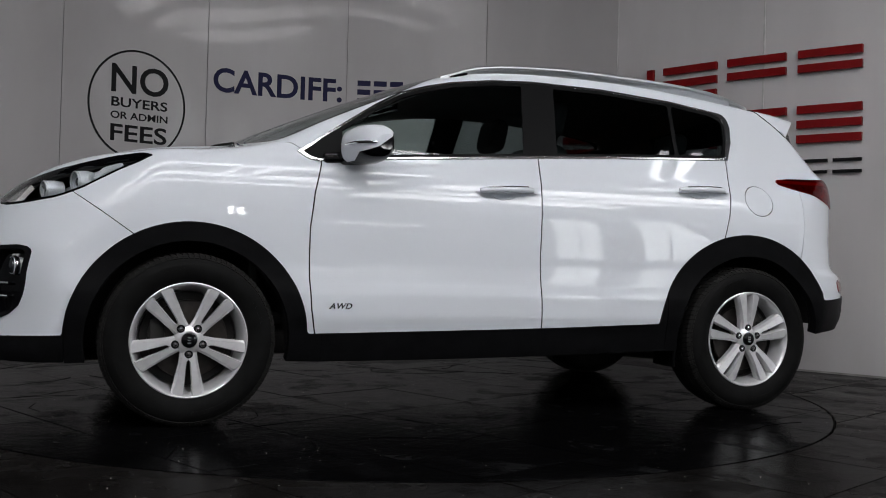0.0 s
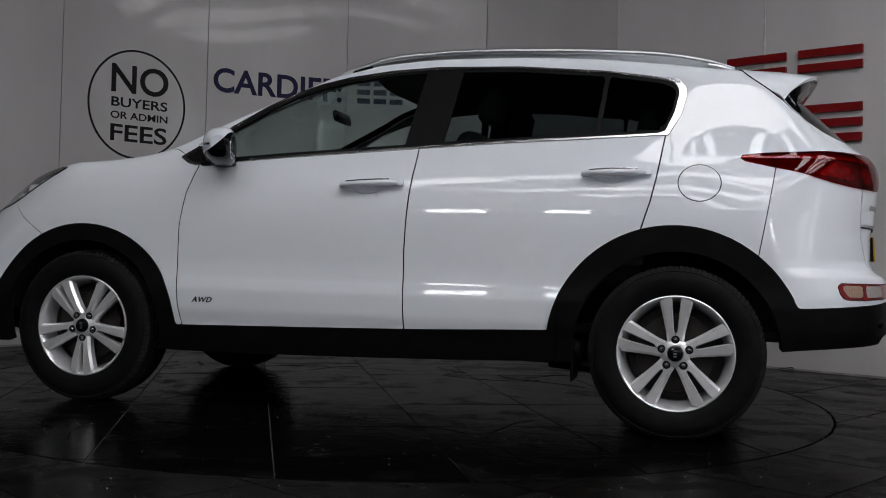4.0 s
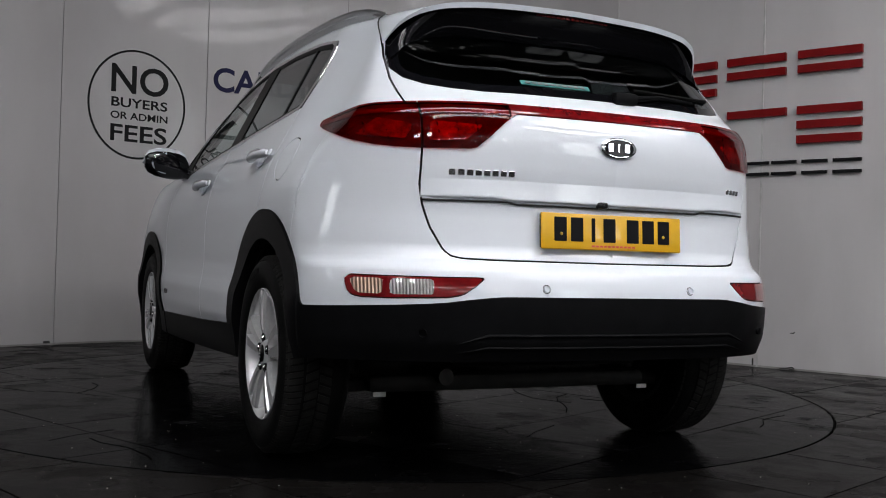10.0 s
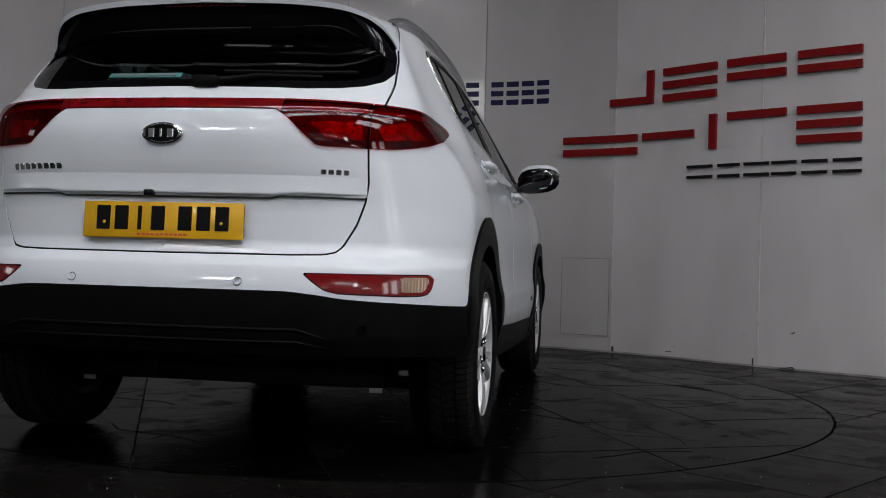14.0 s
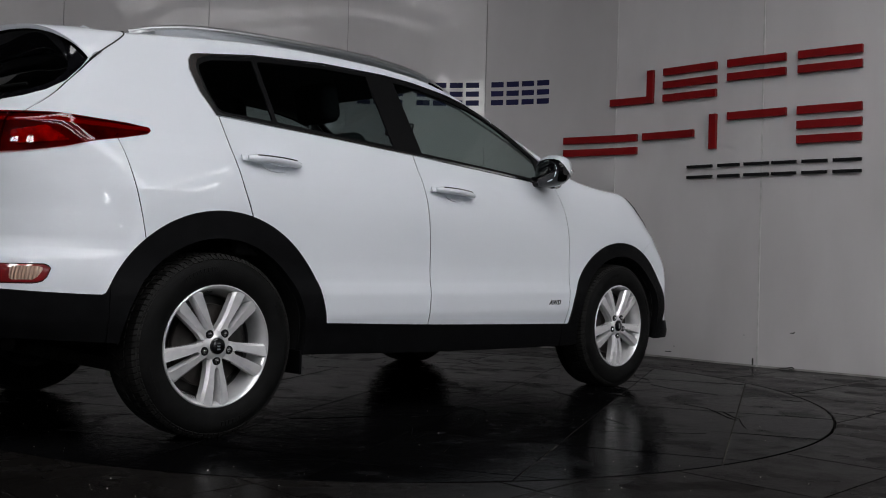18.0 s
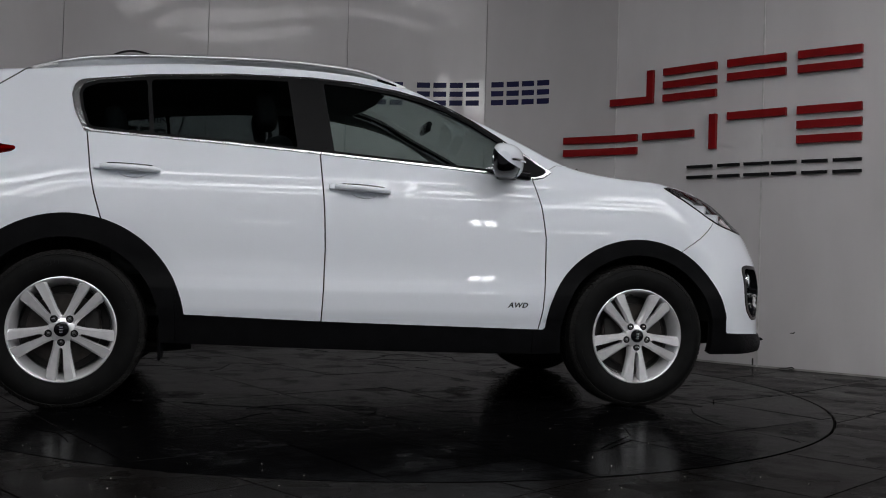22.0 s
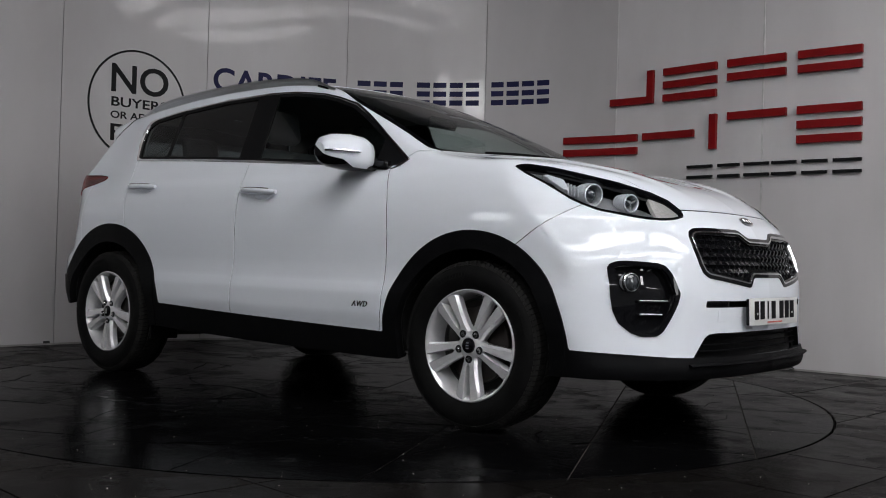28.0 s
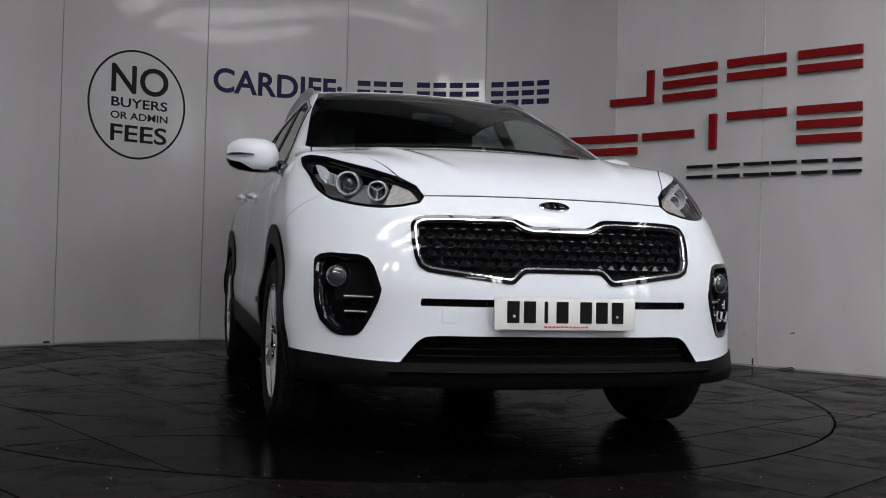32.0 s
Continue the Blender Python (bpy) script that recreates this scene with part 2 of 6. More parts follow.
def prism(poly, y0, y1, bevel=0.0):
    """An (x, z) outline given thickness from y0 (front, chamfered) to y1."""
    n = len(poly)
    c = Vector((sum(p[0] for p in poly) / n, sum(p[1] for p in poly) / n))
    sgn = 1 if y1 > y0 else -1
    inner = []
    for i, p in enumerate(poly):
        a, b = Vector(poly[i - 1]), Vector(poly[(i + 1) % n])
        e1, e2 = (Vector(p) - a).normalized(), (b - Vector(p)).normalized()
        nrm = Vector((-(e1 + e2).y, (e1 + e2).x))
        nrm = nrm.normalized() if nrm.length > 1e-6 else Vector((0, 0))
        if nrm.dot(c - Vector(p)) < 0:
            nrm = -nrm
        inner.append(Vector(p) + nrm * bevel)
    v = [(p.x, y0, p.y) for p in inner] + [(p[0], y0 + sgn * bevel, p[1]) for p in poly] + [(p[0], y1, p[1]) for p in poly]
    f = [tuple(range(n)), tuple(range(3 * n - 1, 2 * n - 1, -1))]
    for i in range(n):
        j = (i + 1) % n
        f += [(i, j, n + j, n + i), (n + i, n + j, 2 * n + j, 2 * n + i)]
    bm = bmesh.new()
    vs = [bm.verts.new(p) for p in v]
    for q in f:
        bm.faces.new([vs[i] for i in q])
    bmesh.ops.recalc_face_normals(bm, faces=bm.faces[:])
    bm.verts.index_update()
    out = [tuple(x.co) for x in bm.verts], [tuple(x.index for x in q.verts) for q in bm.faces]
    bm.free()
    return out


def text_shape(body, size, depth=0.002, spacing=1.0, bold=0.0):
    """The built-in font as a mesh in the x-z plane, facing -y, centred."""
    cu = bpy.data.curves.new("letters", "FONT")
    cu.body, cu.size, cu.extrude, cu.align_x, cu.align_y, cu.space_character, cu.offset = body, size, depth / 2, "CENTER", "CENTER", spacing, bold
    cu.resolution_u = 4
    ob = bpy.data.objects.new("letters", cu)
    me = bpy.data.meshes.new_from_object(ob)
    out = [(p.co.x, -p.co.z, p.co.y) for p in me.vertices], [tuple(q.vertices) for q in me.polygons]
    bpy.data.objects.remove(ob)
    bpy.data.meshes.remove(me)
    bpy.data.curves.remove(cu)
    return out


# ---- cutting the car's skin into panels ----
def poly_sd(u, w, poly):
    """Signed distance to a closed outline, below nought inside."""
    q = np.stack([u, w], 1)
    best, inside = np.full(len(q), 1e9), np.zeros(len(q), bool)
    for i in range(len(poly)):
        a, b = np.array(poly[i - 1], float), np.array(poly[i], float)
        e = b - a
        t = np.clip(((q - a) @ e) / max(e @ e, 1e-12), 0, 1)
        best = np.minimum(best, np.hypot(*(q - a - t[:, None] * e).T))
        with np.errstate(divide="ignore", invalid="ignore"):
            hit = ((a[1] > q[:, 1]) != (b[1] > q[:, 1])) & (q[:, 0] < (b[0] - a[0]) * (q[:, 1] - a[1]) / (b[1] - a[1]) + a[0])
        inside ^= hit
    return np.where(inside, -best, best)


def compact(v, t):
    used, idx = np.unique(t.ravel(), return_inverse=True)
    return v[used], idx.reshape(-1, 3)


def split(v, t, f):
    """Cuts triangles along f = 0; gives the sheet where f < 0 and the rest."""
    if len(t) == 0:
        return (v, t), (v, t)
    v, t = compact(v, t)
    d = f(v)
    d = np.where(np.abs(d) < 1e-6, 1e-6, d)
    s = d[t] > 0
    k = s.sum(1)
    neg, pos = [t[k == 0]], [t[k == 3]]
    m = (k == 1) | (k == 2)
    tm, sm = t[m], s[m]
    if len(tm):
        lone = np.where(sm.sum(1) == 1, sm.argmax(1), (~sm).argmax(1))
        r = np.arange(len(tm))
        a, b, c = tm[r, lone], tm[r, (lone + 1) % 3], tm[r, (lone + 2) % 3]
        e = np.sort(np.concatenate([np.stack([a, b], 1), np.stack([a, c], 1)]), 1)
        key, inv = np.unique(e, axis=0, return_inverse=True)
        inv = inv.ravel()
        w = (d[key[:, 0]] / (d[key[:, 0]] - d[key[:, 1]]))[:, None]
        i0 = len(v)
        v = np.concatenate([v, v[key[:, 0]] * (1 - w) + v[key[:, 1]] * w])
        ab, ac = inv[:len(tm)] + i0, inv[len(tm):] + i0
        one, two = np.stack([a, ab, ac], 1), np.concatenate([np.stack([ab, b, c], 1), np.stack([ab, c, ac], 1)])
        up = sm[r, lone]
        pos += [one[up], two[np.tile(~up, 2)]]
        neg += [one[~up], two[np.tile(up, 2)]]
    return (v, np.concatenate(neg)), (v, np.concatenate(pos))


class Sheet:
    """What is left of the half skin while panels are carved from it."""

    def __init__(self, v, t):
        self.v, self.t = v, t

    def carve(self, f, gap=0.0):
        (va, ta), (self.v, self.t) = split(self.v, self.t, f)
        if gap:
            (va, ta), _ = split(va, ta, lambda p: f(p) + gap / 2)
            _, (self.v, self.t) = split(self.v, self.t, lambda p: f(p) - gap / 2)
        return compact(va, ta) if len(ta) else (va, ta)


def panel(name, sheet, material, parent, sides=(1,), out=0.0, depth=0.018, label="", curl=0.0):
    """One mesh of a piece of skin, on one side or on both, with its edges turned in."""
    vs, fs, ns, n0 = [], [], [], 0
    v, t = sheet
    if len(t) == 0:
        return None
    nrm = gradient(body_field, v)
    nrm[np.abs(v[:, 1]) < 2e-4, 1] = 0
    edges = np.concatenate([t[:, [0, 1]], t[:, [1, 2]], t[:, [2, 0]]])
    key, first, count = np.unique(np.sort(edges, 1), axis=0, return_index=True, return_counts=True)
    rim = edges[first[count == 1]]
    rim = rim[~((np.abs(v[rim[:, 0], 1]) < 3e-4) & (np.abs(v[rim[:, 1], 1]) < 3e-4))]
    p = v + nrm * out
    ids = np.unique(rim.ravel())
    away = np.zeros_like(v)
    en = np.cross(v[rim[:, 1]] - v[rim[:, 0]], nrm[rim[:, 0]])
    np.add.at(away, rim[:, 0], en)
    np.add.at(away, rim[:, 1], en)
    away /= np.maximum(np.linalg.norm(away, axis=1, keepdims=True), 1e-9)
    pos = np.full(len(v), -1)
    pos[ids] = np.arange(len(ids)) + len(v)
    # deep part of white rims is coloured near black, standing for the gap's shade
    shade_rim = material is white_paint
    lip = 0.0035 if shade_rim else depth
    allv = np.concatenate([p, p[ids], p[ids] - nrm[ids] * lip] + ([p[ids] - nrm[ids] * depth] if shade_rim else []))
    alln = np.concatenate([nrm, away[ids] * 0.8 + nrm[ids] * 0.6, away[ids]] + ([away[ids]] if shade_rim else []))
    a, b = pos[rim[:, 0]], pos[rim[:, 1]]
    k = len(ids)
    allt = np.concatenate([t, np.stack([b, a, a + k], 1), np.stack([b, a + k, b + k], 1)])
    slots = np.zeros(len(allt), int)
    if shade_rim:
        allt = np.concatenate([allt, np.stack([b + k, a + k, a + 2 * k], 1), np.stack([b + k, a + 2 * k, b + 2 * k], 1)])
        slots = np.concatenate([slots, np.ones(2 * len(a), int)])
    alln = alln / np.maximum(np.linalg.norm(alln, axis=1, keepdims=True), 1e-9)
    for s in sides:
        vs.append(allv * [1, s, 1])
        ns.append(alln * [1, s, 1])
        fs.append((allt if s > 0 else allt[:, ::-1]) + n0)
        n0 += len(allv)
    ob = link_mesh(name, np.concatenate(vs), np.concatenate(fs), [material, gap_shade] if shade_rim else material, parent, label, np.concatenate(ns))
    if shade_rim:
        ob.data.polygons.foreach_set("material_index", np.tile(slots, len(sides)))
    return ob


def skin_at(y, z, front=1):
    """The skin's place and outward normal at (y, z) on the nose or the tail."""
    p = cast(body_field, np.array([[1.2 * front, y, z]]), np.array([[float(front), 0, 0]]), 1.6)
    return Vector(p[0]), Vector(gradient(body_field, p)[0])


def side_at(x, z):
    p = cast(body_field, np.array([[x, 0.2, z]]), np.array([[0, 1.0, 0]]), 1.2)
    return Vector(p[0]), Vector(gradient(body_field, p)[0])


def facing(at, direction):
    """A pose that turns a shape's own -y axis towards direction, upright."""
    d = Vector(direction).normalized()
    return Matrix.Translation(at) @ d.to_track_quat("-Y", "Z").to_matrix().to_4x4()


def sided(shape, k):
    return shape if k > 0 else flipped(shape)


def ring(r, w, n=40, y=0.0):
    return lathe([(r - w, y), (r - w * 0.5, y - w * 0.6), (r + w * 0.3, y - w * 0.5), (r + w, y + w * 0.4), (r + w, y + w * 2), (r - w, y + w * 2), (r - w, y)], n)


def dome(r, h, n=28):
    return lathe([(r * math.sin(a), -h * math.cos(a)) for a in np.linspace(0.02, math.pi / 2, 7)] + [(r, 0.02)], n)


def build_headlamp(hl, lens, k):
    edge = Sheet(*lens)
    rim = edge.carve(lambda p: -0.006 - headlamp_f(p))
    panel("bezel", rim, gloss_black, hl, (k,), 0.0035, 0.03, "gloss black edge")
    panel("housing", (edge.v, edge.t), lamp_dark, hl, (k,), -0.085, 0.01, "dark lamp housing")
    side_refl = Sheet(*lens).carve(lambda p: poly_sd(p[:, 0] - p[:, 1], p[:, 2], [(0.80, 1.066), (0.93, 1.036), (0.955, 0.985), (0.925, 0.992)]))
    panel("side_reflector", side_refl, reflector, hl, (k,), -0.012, 0.02, "clear side reflector")
    ind = Sheet(*lens).carve(lambda p: poly_sd(p[:, 0] - p[:, 1], p[:, 2], [(1.40, 0.968), (1.50, 0.944), (1.572, 0.905), (1.570, 0.894), (1.52, 0.884), (1.42, 0.881)]))
    panel("indicator", ind, amber, hl, (k,), -0.012, 0.02, "ribbed amber and clear indicator")
    for at, r, name in (((1.783, 0.686, 0.968), 0.042, "projector"), ((1.902, 0.598, 0.937), 0.034, "projector")):
        m = facing(at, (1.0, 0.42, -0.05))
        body = moved(lathe([(r * 0.95, 0.0), (r * 0.9, 0.03), (r * 0.7, 0.06), (0.001, 0.065)], 32), m)
        pr = part(name, sided(body, k), reflector, hl, "bright lamp bowl")
        part("chrome_ring", sided(moved(ring(r, 0.0036), m), k), bright_ring, pr)
        part("barrel", sided(moved(lathe([(r, 0.004), (r * 1.08, 0.010), (r * 1.10, 0.050), (r * 1.02, 0.075)], 32), m), k), reflector, pr)
        part("bulb_lens", sided(moved(dome(r * 0.66, 0.025), m @ pose(0, 0.03, 0)), k), lamp_glass_solid, pr, "round glass projector lens")
        for a in (90, 210, 330):
            part("rib", sided(moved(rbox(r * 0.95, 0.004, 0.006, 0.001, 1, (r * 0.45, 0.006, 0)), m @ pose(0, 0, 0, 0, a, 0)), k), lamp_dark, pr) if r < 0.042 else None
    for i in range(5):
        c = Vector((1.690 + 0.010 * i, 0.735 - 0.008 * i, 0.990 - 0.004 * i))
        part("lamp_rib", sided(moved(rbox(0.004, 0.02, 0.045, 0.001, 1), facing(c, (1, 0.6, 0))), k), reflector, hl)


def build_tail(outer, inner_lamp, k):
    for ob, lo, hi in ((outer, 0.614, 2.0), (inner_lamp, 0.362, 0.614)):
        sh = Sheet(*skin_patch_tail)
        sheet = sh.carve(lambda p: np.maximum(np.maximum(tail_f(p) + 0.001, lo + 0.003 - p[:, 1]), p[:, 1] - hi + 0.004))
        panel("reflector_bowl", sheet, red_reflector, ob, (k,), -0.007, 0.004, "faceted red inner reflector")
        s2 = Sheet(*sheet)
        glowbar = s2.carve(lambda p: np.abs(p[:, 2] - 1.145) - 0.007)
        panel("light_guide", glowbar, red_bright, ob, (k,), -0.002, 0.004, "bright red light guide")
        s3 = Sheet(*sheet)
        lower = s3.carve(lambda p: poly_sd(-p[:, 0] - p[:, 1], p[:, 2], [(1.10, 1.075), (1.36, 1.055), (1.40, 1.10), (1.22, 1.125)] if hi > 1 else [(1.47, 1.05), (1.62, 1.05), (1.69, 1.10), (1.47, 1.11)]))
        panel("lamp_cell", lower, red_cell, ob, (k,), -0.003, 0.006, "clear lamp cell")
        for u0 in ((0.93, 0.99, 1.06, 1.15, 1.27) if hi > 1 else (1.50, 1.58, 1.66)):
            rib = Sheet(*sheet).carve(lambda p: np.maximum(np.abs(-p[:, 0] - p[:, 1] - u0 + (p[:, 2] - 1.1) * 0.4) - 0.004, p[:, 2] - 1.132))
            panel("lamp_rib", rib, red_dark, ob, (k,), -0.001, 0.004)


def build_grille(car, sheet):
    g = Sheet(*sheet)
    gf = lambda p: poly_sd(p[:, 1], p[:, 2], GRILLE)
    outer = g.carve(lambda p: -0.013 - gf(p))
    frame_ob = panel("grille", outer, gloss_black, car, (1, -1), 0.004, 0.04, "gloss black grille with a bright chrome line")
    line = g.carve(lambda p: -0.019 - gf(p))
    panel("chrome_line", line, chrome, frame_ob, (1, -1), 0.006, 0.03)
    inner_black = g.carve(lambda p: -0.026 - gf(p))
    panel("inner_frame", inner_black, gloss_black, frame_ob, (1, -1), -0.002, 0.03)
    panel("backing", (g.v, g.t), plate_black, frame_ob, (1, -1), -0.028, 0.004, "black grille backing")
    # raised diamonds in staggered rows
    v, f = [], []
    rows = 7
    for j in range(rows):
        z = 0.645 + 0.0325 * j
        for i in range(-14, 15):
            y = (i + 0.5 * (j % 2)) * 0.0460
            if poly_sd(np.array([abs(y)]), np.array([z]), GRILLE)[0] > -0.030:
                continue
            p, n = skin_at(abs(y), z)
            p.y, n.y = p.y * (1 if y >= 0 else -1), n.y * (1 if y >= 0 else -1)
            c = p - n * 0.020
            s = Vector((0, 1, 0)) - n * n.y
            s.normalize()
            u = n.cross(s)
            b = len(v)
            w, h, e = 0.0245, 0.0180, 0.011
            ring_pts = [(-w, 0), (-w * 0.45, -h), (w * 0.45, -h), (w, 0), (w * 0.45, h), (-w * 0.45, h)]
            v += [tuple(c + s * a + u * q) for a, q in ring_pts]
            v += [tuple(c + s * a * 0.40 + u * q * 0.10 + n * e - u * 0.003) for a, q in ring_pts]
            for q in range(6):
                r = (q + 1) % 6
                f.append((b + q, b + r, b + 6 + r, b + 6 + q))
            f.append(tuple(b + 6 + q for q in range(6)))
    ob = part("grille_mesh", (v, f), grille_black, frame_ob, "staggered gloss black diamonds", 10)
    ob["kind"] = "stuff"


def build_intake(car, sheet):
    ob = panel("lower_intake", sheet, black_plastic, car, (1, -1), -0.045, 0.004, "black lower air intake")
    panel("backing", sheet, plate_black, ob, (1, -1), -0.075, 0.002)
    for z, wide in ((0.366, 0.50), (0.390, 0.48), (0.414, 0.46)):
        pts = []
        for y in np.linspace(-wide, wide, 25):
            p, n = skin_at(abs(y), z)
            pts.append((p.x - 0.028, y, z))
        part("slat", tube(pts, 0.009, 8, 0.35), black_plastic, ob)
    fins = [rbox(0.03, 0.006, 0.05, 0.001, 1, (2.150, 0.22 + 0.013 * i, 0.395)) for i in range(13)]
    part("radiator", joined(*fins), under_iron, ob, "radiator fins")
    # lip under the intake
    pts = []
    for y in np.linspace(-0.60, 0.60, 31):
        p, n = skin_at(abs(y), 0.318)
        pts.append((p.x + 0.012, y, 0.318 - 0.03 * max(0, abs(y) - 0.52) ** 1))
    part("lip", tube(pts, 0.014, 8, 0.5), black_plastic, ob, "satin black lower lip")


def build_front_fog(car, sheet, k):
    ff = lambda p: poly_sd(p[:, 1], p[:, 2], FOG)
    g = Sheet(*sheet)
    rim = g.carve(lambda p: -0.016 - ff(p))
    ob = panel("fog_lamp_surround", rim, gloss_black, car, (k,), 0.004, 0.05, "gloss black fog lamp surround")
    panel("pocket", (g.v, g.t), gloss_black, ob, (k,), -0.040, 0.003)
    p, n = skin_at(0.765, 0.630)
    d = Vector((1, 0.40, 0))
    m = facing(p - n * 0.016, d)
    r = 0.034
    lamp = part("fog_lamp", sided(moved(lathe([(r, -0.006), (r * 0.95, 0.03), (r * 0.6, 0.05), (0.001, 0.052)], 32), m), k), reflector, ob, "small round fog lamp")
    part("chrome_ring", sided(moved(ring(r, 0.0045), m), k), chrome, lamp)
    part("lens", sided(moved(dome(r * 0.98, 0.012), m @ pose(0, -0.003, 0)), k), lamp_glass_solid, lamp, "glass fog lens")
    for z, a, b in ((0.560, 0.655, 0.745), (0.508, 0.672, 0.742)):
        pts = []
        for y in np.linspace(a, b, 9):
            q, qn = skin_at(y, z)
            pts.append(tuple(q - qn * 0.024))
        part("chrome_strip", sided(tube(pts, 0.0045, 6, 0.7), k), bright_ring, ob)
        part("shelf", sided(tube([(x - 0.012, y, z2 - 0.006) for x, y, z2 in pts], 0.012, 6, 0.5), k), gloss_black, ob)


def build_handle(door, a, b, k):
    pts, n0 = [], 9
    for i in range(n0):
        t = i / (n0 - 1)
        x, z = a[0] + (b[0] - a[0]) * t, a[1] + (b[1] - a[1]) * t
        p, n = side_at(x, z)
        lift = 0.008 + 0.030 * math.sin(math.pi * min(max(t, 0.04), 0.96)) ** 0.45
        pts.append((x, p.y + lift, z + 0.003 * math.sin(math.pi * t)))
    rad = [0.012 if i in (0, n0 - 1) else 0.0195 for i in range(n0)]
    h = part("door_handle", sided(tube(pts, rad, 12, 0.85), k), white_paint, door, "white pull handle with a chrome strip")
    part("chrome_strip", sided(tube([(x, y + 0.012, z + 0.013) for x, y, z in pts[1:-1]], 0.0035, 6), k), chrome, h)
    x, z = a[0] + (b[0] - a[0]) * 0.45, a[1] + (b[1] - a[1]) * 0.45 - 0.012
    p, n = side_at(x, z)
    cup = lathe([(0.001, 0.0), (0.030, -0.001), (0.040, -0.0045), (0.044, -0.003), (0.046, 0.004)], 28)
    cup = [(v[0] * 1.5, v[1], v[2] * 0.72) for v in cup[0]], cup[1]
    part("cup", sided(moved(cup, facing(p - n * 0.001, n)), k), white_paint, h)
    part("key_cap", sided(moved(rbox(0.030, 0.010, 0.026, 0.004, 2), facing(Vector(pts[-1]) + Vector((-0.012, -0.002, 0)), n)), k), white_paint, h)


# ---- wheels ----
def spoke_shape(sgn):
    """One prong of a twin spoke: u along the spoke, w across it."""
    out = [(0.046, 0.0008), (0.080, 0.0010), (0.086, 0.0045), (0.098, 0.0070), (0.150, 0.0108), (0.195, 0.0145), (0.2235, 0.0165), (0.2235, 0.0490), (0.215, 0.0620), (0.205, 0.0655), (0.185, 0.0605),
           (0.130, 0.0475), (0.085, 0.0375), (0.046, 0.033)]
    top = lambda u: 0.006 - 0.022 * (1 - u / 0.224) + 0.010 * math.sin(math.pi * u / 0.224)
    n = len(out)
    v = []
    for u, w in out:
        wi = w + (0.0036 if 0.003 < w < 0.020 else 0 if w < 0.020 else -0.0095)
        v.append((u - (0.004 if u > 0.2 and w > 0.03 else 0), -top(u) + 0.06 * max(0.0, w - 0.022), sgn * wi))
    for u, w in out:
        v.append((u, -top(u) + (0.014 if w > 0.02 else 0.008), sgn * w))
    for u, w in out:
        v.append((u, -top(u) + 0.042, sgn * w))
    f = [tuple(range(n))]
    for i in range(n):
        j = (i + 1) % n
        f += [(i, j, n + j, n + i), (n + i, n + j, 2 * n + j, 2 * n + i)]
    if sgn > 0:
        f = [tuple(reversed(q)) for q in f]
    return v, f


